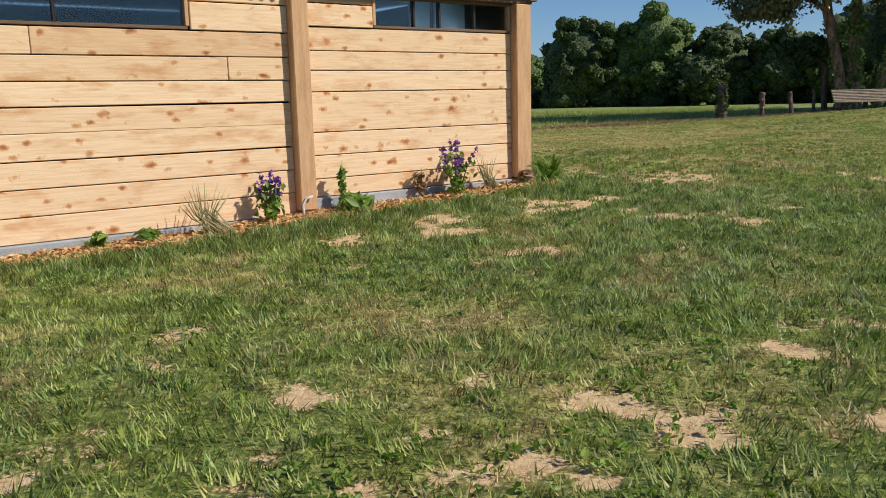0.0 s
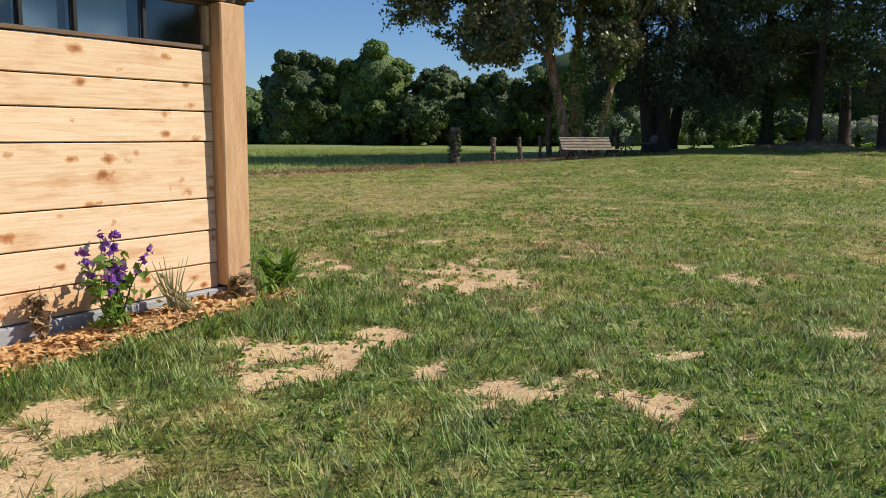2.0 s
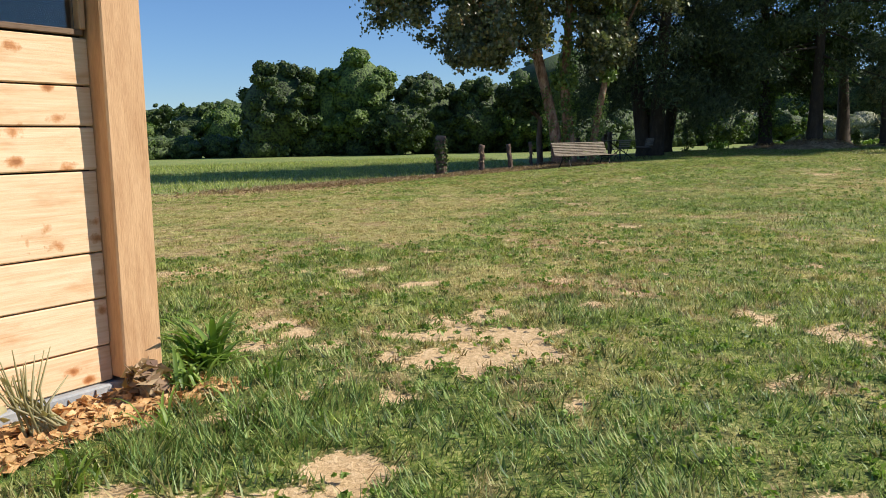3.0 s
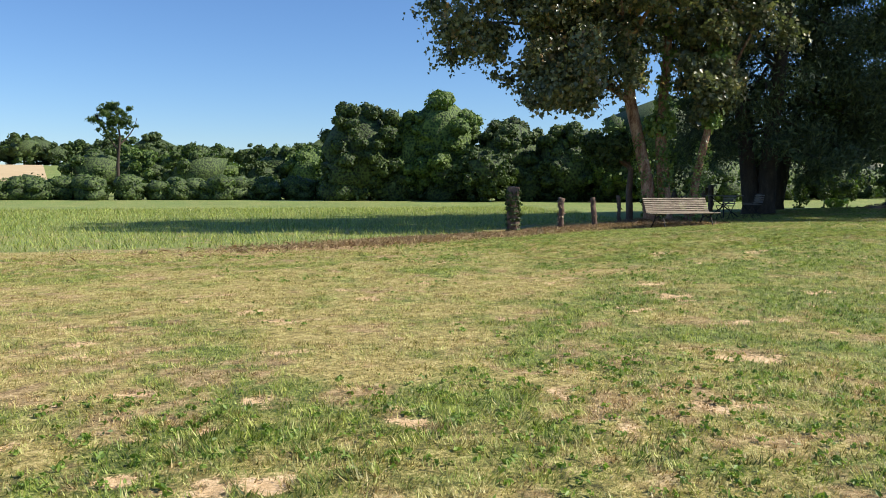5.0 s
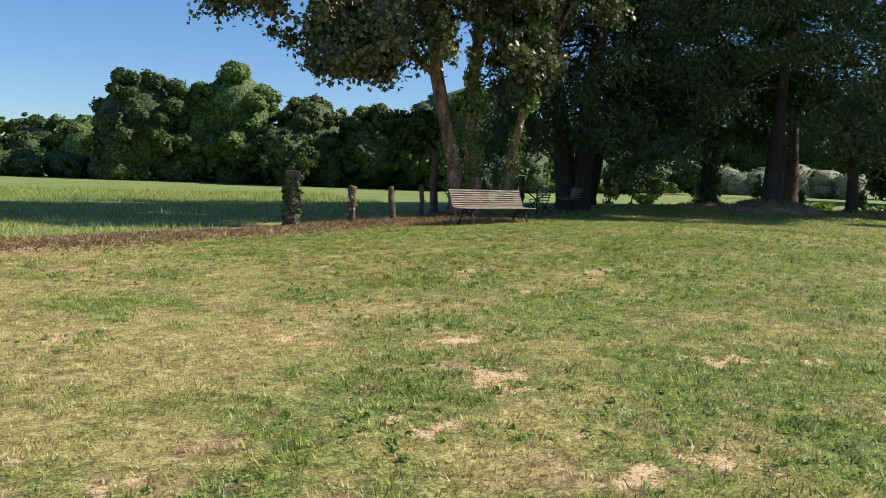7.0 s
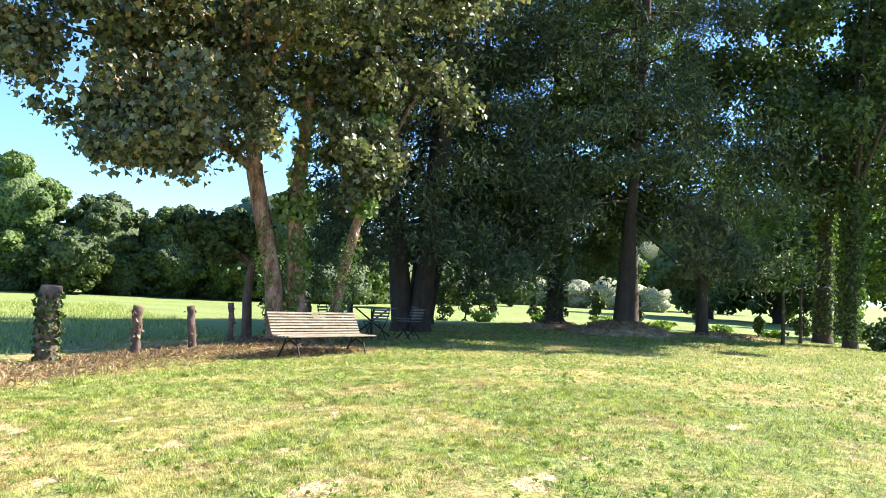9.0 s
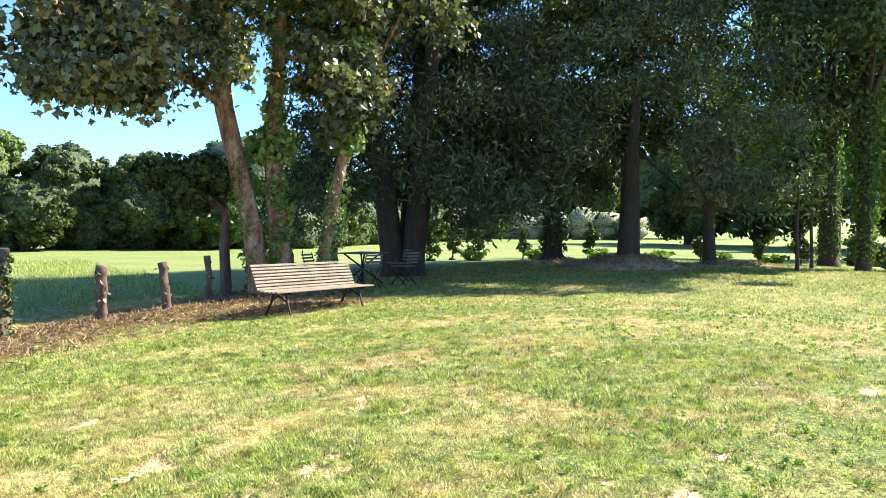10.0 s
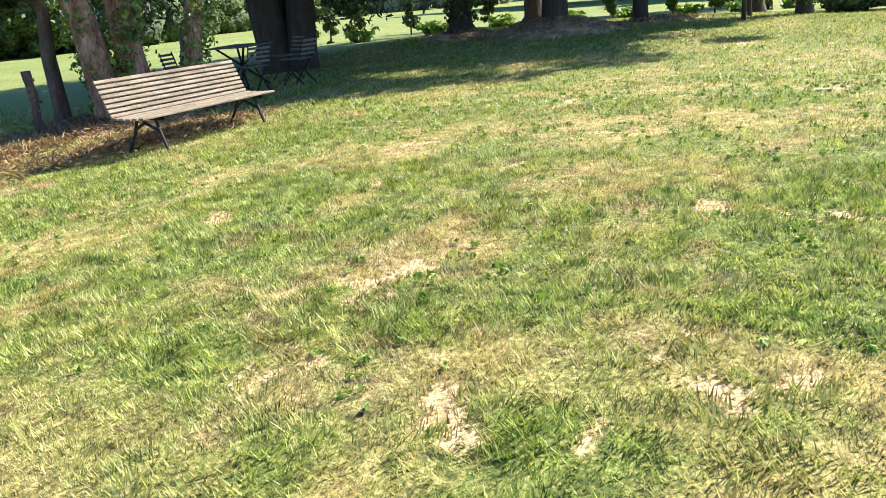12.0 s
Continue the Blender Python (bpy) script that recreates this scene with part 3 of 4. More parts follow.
def lawn_weeds(name, n, x0, x1, y0, y1, seed, size, label):
    """Low broad-leaved rosettes in the turf."""
    r = np.random.default_rng(seed)
    x, y = scatter(n, x0, x1, y0, y1, seed)
    f, s = wall_side(x, y)
    keep = (fbm(x * 0.8 + 3, y * 0.8 + 8) + 0.25 * r.random(n) > 0.60) & ~((f < 0.6) & (s < 0.3))
    x, y = x[keep], y[keep]
    p = np.stack([x, y, gz(x, y) + 0.016], 1)
    c = np.repeat(p, 6, 0)
    v, f = leaf_cloud(c, np.full((len(c), 3), (0.03, 0.03, 0.004)), len(c), size * 0.85, seed, shell=0.3, droop=0, long=1.7)
    tagged(fast_mesh(name, v, f, L_WEED), label, "weeds", kind="stuff")


lawn_weeds("lawn_weeds", 9000, -4, 8, 1.5, 13, 11, 0.020, "low clover and dandelion leaves in the lawn")
lawn_weeds("lawn_weeds", 5500, 4, 20, 12, 26, 12, 0.022, "low clover and dandelion leaves in the lawn")

# ---- shed ----
FRAME = Matrix(((D.x, -N.x, 0, WALL.x), (D.y, -N.y, 0, WALL.y), (0, 0, 1, 0), (0, 0, 0, 1)))


def build_shed():
    """Timber shed: x along the wall (0 at its corner), y into the building."""
    shed = new("shed")
    shed.matrix_world = FRAME
    tagged(shed, "timber shed clad in new sawn pine boards under corrugated roofs", "shed")
    L = -8.2
    left = [0.462, 0.655, 0.855, 1.054, 1.255, 1.444, 1.625, 1.815, 2.015]
    right = [0.595, 0.757, 0.966, 1.169, 1.523, 1.708, 1.878, 2.080]
    r = random.Random(4)

    def board(s0, s1, z0, z1, out=0.0, sag=0.0):
        bm = bmesh.new()
        bm_box(bm, (s0, -out, z0 + 0.003), (s1, 0.04 - out, z1 - 0.004), None, 0.005)
        for v in bm.verts:
            v.co.z += sag * (v.co.x - s0)
            v.co.y -= 0.004 * (v.co.z < (z0 + z1) / 2)
        part("board", bm, M_PLANK, shed)
    for i, (a, b) in enumerate(zip(left, left[1:])):
        joint = {7: -4.68, 6: -3.21}.get(i)
        if joint:
            board(-5.6, joint - 0.002, a, b, 0.002)
            board(joint + 0.002, -2.66, a, b, 0.006)
        else:
            board(-5.6, -2.66, a, b, r.uniform(-0.004, 0.006), (0.002, -0.003, 0.003)[i % 3] if i in (3, 4) else 0.0)
        board(L, -5.605, a, b, 0.0)
    for a, b in zip(right, right[1:]):
        board(-2.50, -0.13, a, b, r.uniform(-0.004, 0.006))
    board(-3.50, -2.66, 2.018, 2.24, 0.012)
    board(-3.50, -2.66, 2.245, 2.37, 0.0)
    board(-2.50, -1.80, 2.083, 2.28, 0.012)
    board(-2.50, -1.80, 2.285, 2.39, 0.0)
    for s0, s1, z0 in ((-0.13, 0.07, 0.61), (-2.66, -2.50, 0.50)):
        box("post", (s0, -0.10, z0), (s1, 0.06, 2.37), M_POST, shed, 0.008, "planed square timber post")
    box("beam", (L, -0.085, 2.375), (0.10, 0.05, 2.54), M_BEAM, shed, 0.006, "weathered timber eaves beam with the eave shadow in its colour")
    box("fascia", (0.03, -0.13, 2.40), (0.13, 0.9, 2.56), M_BEAM, shed, 0.004, "weathered end rafter in the shade-darkened eaves timber")
    box("foundation", (L, -0.045, 0.1), (-2.603, 0.2, 0.46), M_CONCRETE, shed, 0.008, "grey concrete footing strip")
    box("foundation", (-2.6, -0.045, 0.1), (0.12, 0.2, 0.592), M_CONCRETE, shed, 0.008, "grey concrete footing strip")
    # back and far end walls near-black: the unlit interior is put into their colour
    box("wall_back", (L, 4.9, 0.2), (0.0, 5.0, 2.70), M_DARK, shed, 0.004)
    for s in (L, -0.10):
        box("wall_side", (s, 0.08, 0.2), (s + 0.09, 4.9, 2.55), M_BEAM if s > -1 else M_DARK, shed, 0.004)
    # window strips under the beam
    for s0, s1, z0, bars in ((-1.79, -0.15, 2.085, (-1.33, -1.03, -0.60)), (-6.4, -3.52, 2.022, (-5.4, -4.5))):
        w = new("window")
        w.parent = shed
        box("window_frame", (s0, -0.005, z0), (s1, 0.05, z0 + 0.025), M_BEAM, w, 0.003)
        box("window_frame", (s0, -0.005, 2.35), (s1, 0.05, 2.374), M_BEAM, w, 0.003)
        for s in (s0 - 0.005, s1 - 0.02):
            box("window_frame", (s, -0.012, z0 + 0.026), (s + 0.03, 0.05, 2.349), M_POST, w, 0.003)
        for s in bars:
            box("mullion", (s - 0.012, 0.0, z0 + 0.026), (s + 0.012, 0.05, 2.349), M_DARK, w, 0.003)
        stops = [s0 + 0.027] + [s for b in bars for s in (b - 0.013, b + 0.013)] + [s1 - 0.022]
        for a, b in zip(stops[::2], stops[1::2]):
            box("pane", (a, 0.022, z0 + 0.027), (b, 0.028, 2.348), M_GLASS, w, 0)
    # added panels behind the glass; their pale blue stands in for daylight in two panes
    for s0, s1 in ((-1.30, -1.06), (-1.00, -0.63)):
        box("pane_light_panel", (s0, 0.12, 1.2), (s1, 0.15, 2.36), M_PANE_LIGHT, shed, 0.004, "added panel that paints pale blue daylight into the window")
    # corrugated sheets over the eaves
    def sheet(name, s0, s1, y0, y1, z0, z1, mat, pitch, amp, label):
        n = max(2, int((s1 - s0) / pitch * 8))
        V, F = [], []
        for i in range(n + 1):
            s = s0 + (s1 - s0) * i / n
            c = amp * math.cos(2 * math.pi * (s - s0) / pitch)
            sag = 0.006 * math.sin(s * 1.9)
            for th in (0, 0.007):
                V += [(s, y0, z0 + c + th + sag), (s, y1, z1 + c + th)]
        for i in range(n):
            k = 4 * i
            F += [(k, k + 4, k + 5, k + 1), (k + 2, k + 3, k + 7, k + 6), (k, k + 2, k + 6, k + 4)]
        F += [(0, 1, 3, 2), (4 * n, 4 * n + 2, 4 * n + 3, 4 * n + 1)]
        ob = mesh_object(name, V, F, mat, shed, True)
        tagged(ob, label)
    for k in range(8):
        s1 = 0.38 - k * 1.05
        off = (0.0, 0.02, -0.015)[k % 3]
        sheet("roof_sheet", s1 - 1.10, s1, -0.27 + off, 5.1, 2.578 + 0.012 * (k % 2), 2.74, M_SHEET, 0.095, 0.017, "grey corrugated fibre roof sheet")
    for k in range(8):
        s1 = -1.68 - k * 0.84
        sheet("red_roof_sheet", s1 - 0.87, s1, 0.76, 3.6, 2.74 + 0.01 * (k % 2), 5.60 + 0.01 * (k % 2), M_RUST, 0.076, 0.012, "rust-red corrugated iron roof sheet")
    V = [(-1.70, 0.85, 2.70), (-1.70, 3.6, 5.5), (-1.70, 4.9, 4.2), (-1.70, 4.9, 2.42), (-1.70, 0.85, 2.42)]
    V += [(-1.78, y, z) for _, y, z in V]
    F = [(0, 1, 2, 3, 4), (9, 8, 7, 6, 5)] + [(i, i + 5, (i + 1) % 5 + 5, (i + 1) % 5) for i in range(5)]
    mesh_object("gable_wall", V, F, M_BEAM, shed)
    sheet("roof_sheet", -8.2, -1.68, 3.6, 5.2, 5.58, 4.0, M_RUST, 0.076, 0.012, "rust-red corrugated iron roof sheet")


build_shed()


def wall_point(s, out, up=0.0):
    p = WALL + D * s + N * out
    return (p.x, p.y, float(gz(p.x, p.y)) + up)


def chips():
    """The strip of wood chips along the footing."""
    r = np.random.default_rng(3)
    n = 9000
    s = -7.8 + r.random(n) * 8.0
    out = 0.05 + 0.42 * r.random(n) ** 0.8 + 0.05 * np.sin(s * 3)
    x, y = WALL.x + D.x * s + N.x * out, WALL.y + D.y * s + N.y * out
    z = gz(x, y) + 0.01 + 0.022 * r.random(n)
    p = np.stack([x, y, z], 1)
    t, u = r.normal(size=(n, 3)) * (1, 1, 0.35), r.normal(size=(n, 3)) * (1, 1, 0.35)
    t /= np.linalg.norm(t, axis=1)[:, None]
    u /= np.linalg.norm(u, axis=1)[:, None]
    l, w = 0.014 + 0.024 * r.random((n, 1)), 0.008 + 0.011 * r.random((n, 1))
    V = np.stack([p - t * l - u * w, p + t * l - u * w, p + t * l + u * w, p - t * l + u * w], 1).reshape(-1, 3)
    ob = fast_mesh("wood_chips", V, np.arange(4 * n).reshape(-1, 4), M_CHIP)
    tagged(ob, "orange wood chip mulch along the shed footing", "wood chips", kind="stuff")
    bm = bmesh.new()
    rows = []
    for i in range(60):
        s = -7.9 + i * 8.1 / 59
        rows.append([bm.verts.new(wall_point(s, o, h)) for o, h in ((0.03, 0.012), (0.25, 0.02), (0.46 + 0.05 * math.sin(s * 3), -0.01))])
    for a, b in zip(rows, rows[1:]):
        for k in range(2):
            bm.faces.new((a[k], b[k], b[k + 1], a[k + 1]))
    part("mulch_bed", bm, M_CHIP, ob)


chips()


def plant(name, at_, height, spread, label, category, stems=5, leaves=90, leaf=0.06, mat=L_WEED, flower=None, seed=1, low=0.25):
    t = thing(name, at_, label, category)
    r = random.Random(seed)
    paths, tops = [], []
    for i in range(stems):
        a, h = r.random() * 6.3, height * r.uniform(0.6, 1.0)
        tip = Vector((math.cos(a) * spread * r.random(), math.sin(a) * spread * r.random(), h))
        paths.append(([(0.01 * i, 0, -0.03), tip * 0.5 + Vector((0, 0, 0.02)), tip], [0.006, 0.005, 0.002]))
        tops.append(tip)
    limbs("stem", paths, mat, t, 5, 0)
    c = [tuple(p * f) for p in tops for f in (low, 0.5, 0.75)]
    tagged(crown("leaves", c, [(spread * 0.45, spread * 0.45, height * 0.12)] * len(c), leaves, leaf, mat, t, seed, shell=0.1, droop=0.1, long=1.8), kind="stuff")
    if flower:
        c = [tuple(p * f) for p in tops for f in (1.0, 0.86, 0.72)]
        tagged(crown("flowers", c, [(0.03, 0.03, 0.03)] * len(c), len(c) * 5, 0.035, flower, t, seed + 9, shell=0.1), kind="stuff")
    return t


plant("purple_flowers", wall_point(-3.0, 0.2), 0.42, 0.2, "purple flowering stems against the shed boards", "flower", 8, 110, 0.045, L_WEED, L_PURPLE, 2)
plant("purple_flowers", wall_point(-1.05, 0.22), 0.52, 0.24, "purple and pink petunias beside the shed wall", "flower", 12, 170, 0.04, L_WEED, L_PURPLE, 5)
plant("tall_weed", wall_point(-2.28, 0.18), 0.62, 0.05, "tall green flowering weed stalk by the post", "plant", 2, 70, 0.05, L_WEED, None, 7)
plant("leafy_weed", wall_point(-2.25, 0.28), 0.16, 0.2, "broad-leaved green weed at the post foot", "plant", 9, 170, 0.085, L_WEED, None, 8)
plant("dry_grass_tuft", wall_point(-3.62, 0.3), 0.42, 0.24, "straw-coloured dry grass tuft on the mulch", "plant", 34, 30, 0.03, L_STRAW, None, 9)
plant("dry_grass_tuft", wall_point(-0.65, 0.22), 0.36, 0.16, "thin dry grass tuft on the mulch", "plant", 24, 20, 0.03, L_STRAW, None, 10)
plant("withered_plant", wall_point(-1.38, 0.12), 0.33, 0.08, "withered brown plant against the footing", "plant", 3, 60, 0.05, L_BROWN, None, 11)
plant("withered_plant", wall_point(-0.12, 0.24), 0.2, 0.14, "reddish withered plant at the corner post", "plant", 6, 120, 0.05, L_BROWN, None, 12)


def blade_tuft(at_, count, length, width, label, seed, mat):
    """Long arching leaves from one root, each a tapering folded ribbon."""
    t = thing("long_leaved_weed", at_, label, "plant")
    r = random.Random(seed)
    V, F = [], []
    for i in range(count):
        a, l, rise = r.random() * 6.3, length * r.uniform(0.5, 1.1), r.uniform(0.5, 1.5)
        ca, sa = math.cos(a), math.sin(a)
        rx, ry = r.uniform(-.07, .07), r.uniform(-.07, .07)
        k0 = len(V)
        for k in range(6):
            f = k / 5
            out, up = l * (0.25 * f + 0.45 * f * f), l * rise * (1.25 * f - 0.62 * f * f)
            w = width * (math.sin(math.pi * (0.12 + 0.86 * f)) + 0.05)
            for q in (-1, 0, 1):
                V.append((rx + ca * out - sa * w * q, ry + sa * out + ca * w * q, up + 0.4 * w * abs(q) - 0.01))
        for k in range(5):
            for q in (0, 1):
                n0 = k0 + 3 * k + q
                F.append((n0, n0 + 1, n0 + 4, n0 + 3))
    tagged(mesh_object("leaves", V, F, mat, t, True), kind="stuff")
    return t


blade_tuft(wall_point(0.26, 0.16), 70, 0.33, 0.015, "long-leaved green weed at the shed corner", 13, L_WEED)
blade_tuft(wall_point(0.05, 0.30), 30, 0.22, 0.009, "small arching grass tuft at the shed corner", 14, L_WEED)
for i, (s_, o_) in enumerate(((-0.35, 0.62), (-0.8, 0.75), (-1.3, 0.7), (-1.9, 0.66), (0.35, 0.5), (-0.1, 0.8))):
    blade_tuft(wall_point(s_, o_), 26, 0.17, 0.006, "dark green grass tuft along the mulch edge", 20 + i, L_WEED)
plant("leafy_weed", wall_point(-4.05, 0.2), 0.12, 0.12, "small green weed along the footing", "plant", 6, 60, 0.06, L_WEED, None, 14)
plant("leafy_weed", wall_point(-4.4, 0.16), 0.14, 0.1, "small green weed along the footing", "plant", 6, 60, 0.06, L_WEED, None, 15)

hose = thing("hose", wall_point(-2.60, 0.14), "short bent white hose beside the timber post", "hose")
limbs("pipe", [([(-0.05, 0, 0), (-0.06, 0, 0.10), (-0.02, 0.01, 0.16), (0.03, 0.02, 0.17)], [0.011] * 4)], M_PIPE, hose, 8, 0)

sloping_board = thing("dark_board", at(1.72, 14.8, -0.03), "dark board sloping to the grass behind the shed", "board", rz=-24)
bm = bmesh.new()
bm_box(bm, (-1.6, -0.28, 0), (0.0, 0.28, 0.04), pose(0, 0, 0.02, 0, 38, 0), 0.004)
part("panel", bm, M_DARK, sloping_board)
for i, (qx, qy, qs) in enumerate(((1.62, 14.45, 0.15), (1.35, 14.35, 0.11), (1.85, 14.5, 0.09), (1.5, 14.2, 0.07))):
    t = thing("stone", at(qx, qy), "rough grey-brown stone beside the dark board", "stone", "stones by the board")
    bm = bmesh.new()
    bmesh.ops.create_icosphere(bm, subdivisions=3, radius=1)
    for v in bm.verts:
        v.co *= qs * (0.85 + 0.35 * noise.noise(v.co * 1.4 + Vector((i * 5, 0, 0))))
        v.co.z *= 0.6
        v.co.z += qs * 0.25
    part("rock", bm, M_STUMP, t)


# ---- bench and seats ----
def build_bench(where, rz, length, wood, label, category="bench", group=""):
    """Slatted park bench facing its own -y, origin under the middle."""
    t = thing("slatted_bench", where, label, category, group, rz=rz)
    h = length / 2
    for i in range(5):
        y = -0.42 + i * 0.095
        box("seat_slat", (-h, y, 0.395 + 0.004 * abs(i - 2)), (h, y + 0.07, 0.42 + 0.004 * abs(i - 2)), wood, t, 0.005)
    back = pose(0, 0.03, 0.41, -24, 0, 0)
    for i in range(8):
        box("back_slat", (-h, -0.012, 0.02 + i * 0.056), (h, 0.012, 0.059 + i * 0.056), wood, t, 0.005, m=back)
    for s in (-h + 0.28, h - 0.28):
        bm = bmesh.new()
        for pts in ([(s, -0.44, 0.0), (s, -0.36, 0.22), (s, -0.30, 0.39)], [(s, 0.16, 0.0), (s, 0.02, 0.22), (s, -0.04, 0.39)],
                    [(s, -0.42, 0.385), (s, 0.06, 0.385)], [(s, -0.34, 0.25), (s, -0.14, 0.34), (s, 0.02, 0.25)], [(s, 0.06, 0.40), (s, 0.235, 0.83)]):
            v, f = tube(pts, [0.019] * len(pts), 6)
            vs = [bm.verts.new(p) for p in v]
            for q in f:
                bm.faces.new([vs[k] for k in q])
        part("iron_leg", bm, M_IRON, t, "dark cast iron bench end")
    return t


build_bench(at(17.1, 27.5, -0.02), 6, 2.25, M_SLAT, "weathered pale slatted garden bench with dark iron legs on the lawn")


def build_chair(where, rz):
    t = thing("garden_chair", where, "dark slatted folding garden chair in the shade", "chair", "chairs round the shaded table", rz=rz)
    for i in range(4):
        box("seat_slat", (-0.22, -0.2 + i * 0.1, 0.43), (0.22, -0.12 + i * 0.1, 0.45), M_SLATDARK, t, 0.003)
    for i in range(4):
        box("back_slat", (-0.22, 0.21 + i * 0.02, 0.50 + i * 0.07), (0.22, 0.23 + i * 0.02, 0.54 + i * 0.07), M_SLATDARK, t, 0.003)
    for s in (-0.2, 0.2):
        bm = bmesh.new()
        for pts in ([(s, -0.2, 0), (s, 0.2, 0.5), (s, 0.28, 0.78)], [(s, 0.22, 0), (s, -0.2, 0.43)]):
            v, f = tube(pts, [0.012] * len(pts), 5)
            vs = [bm.verts.new(p) for p in v]
            for q in f:
                bm.faces.new([vs[k] for k in q])
        part("chair_frame", bm, M_IRON, t)
    return t


def build_table(where):
    t = thing("garden_table", where, "dark slatted garden table in the shade", "table", rz=20)
    for i in range(7):
        box("top_slat", (-0.6, -0.36 + i * 0.105, 0.72), (0.6, -0.27 + i * 0.105, 0.745), M_SLATDARK, t, 0.003)
    for pts in ([(-0.5, -0.3, 0), (0.4, 0.25, 0.72)], [(-0.5, 0.3, 0), (0.4, -0.25, 0.72)], [(0.5, -0.3, 0), (-0.4, 0.25, 0.72)], [(0.5, 0.3, 0), (-0.4, -0.25, 0.72)]):
        bm = bmesh.new()
        v, f = tube(pts, [0.02] * 2, 6)
        vs = [bm.verts.new(p) for p in v]
        for q in f:
            bm.faces.new([vs[k] for k in q])
        part("table_leg", bm, M_IRON, t)


build_table(at(21.0, 30.5))
for cx, cy, rz in ((20.5, 29.8, 170), (21.3, 29.5, 190), (21.9, 30.3, 250), (20.2, 31.1, 20)):
    build_chair(at(cx, cy), rz)


# ---- stumps along the edge ----
def build_stump(where, height, radius, lean, label, seed, ivy=0, ivy_mat=None):
    t = thing("stump", where, label, "tree stump", "cut stumps along the lawn edge")
    r = random.Random(seed)
    n = 9
    pts = [(lean[0] * (k / n) + r.uniform(-.015, .015), lean[1] * (k / n) + r.uniform(-.015, .015), -0.08 + (height + 0.08) * k / n) for k in range(n + 1)]
    rad = [radius * (1.35 if k == 0 else 1.0 if k < n - 1 else 1.12) * r.uniform(0.86, 1.15) for k in range(n + 1)]
    limbs("trunk", [(pts, rad)], M_STUMP, t, 12, 0.14, seed)
    if ivy:
        c = [(p[0], p[1], p[2]) for p in pts[1:-1]]
        crown("ivy", c, [(radius * 1.3, radius * 1.3, 0.08)] * len(c), ivy, 0.06, ivy_mat or L_BROWN, t, seed, shell=0.8)
    return t


build_stump(at(14.33, 29.17), 0.92, 0.085, (0.0, 0), "rough grey cut stump with dry ivy on the lawn edge", 1, 60)
build_stump(at(15.7, 29.6), 0.90, 0.075, (-0.08, 0.06), "split leaning cut stump, sunlit on one side", 2, 24)
build_stump(at(17.15, 30.6), 0.92, 0.055, (-0.06, 0.0), "thin knobbly cut stump on the lawn edge", 3, 40)
build_stump(at(12.65, 28.75), 1.25, 0.16, (0.0, 0.05), "thick ivy-dark cut stump beside the meadow", 4, 1800, L_OAK)
for sx, sy, h, ln, sd in ((21.0, 33.4, 0.8, (0.1, 0), 5), (22.0, 34.2, 0.85, (-0.25, 0.1), 6), (23.2, 34.6, 0.95, (0.25, 0), 7), (24.0, 35.0, 1.0, (0, 0), 8)):
    build_stump(at(sx, sy), h, 0.10, ln, "dark cut stump in the shade of the conifers", sd)


# ---- trees ----
def grown(base, paths, mat, name, label, category="tree", group="", seed=0, sides=12):
    t = thing(name, base, label, category, group)
    limbs("trunk", paths, mat, t, sides, 0.10, seed)
    return t


def branch(p0, p1, r0, bend=0.3, n=5, seed=0):
    r = random.Random(seed)
    a, b = Vector(p0), Vector(p1)
    side = Vector((r.uniform(-1, 1), r.uniform(-1, 1), r.uniform(0, 1))) * bend
    pts = [a.lerp(b, k / n) + side * math.sin(math.pi * k / n) for k in range(n + 1)]
    return [tuple(p) for p in pts], [r0 * (1 - 0.75 * k / n) for k in range(n + 1)]


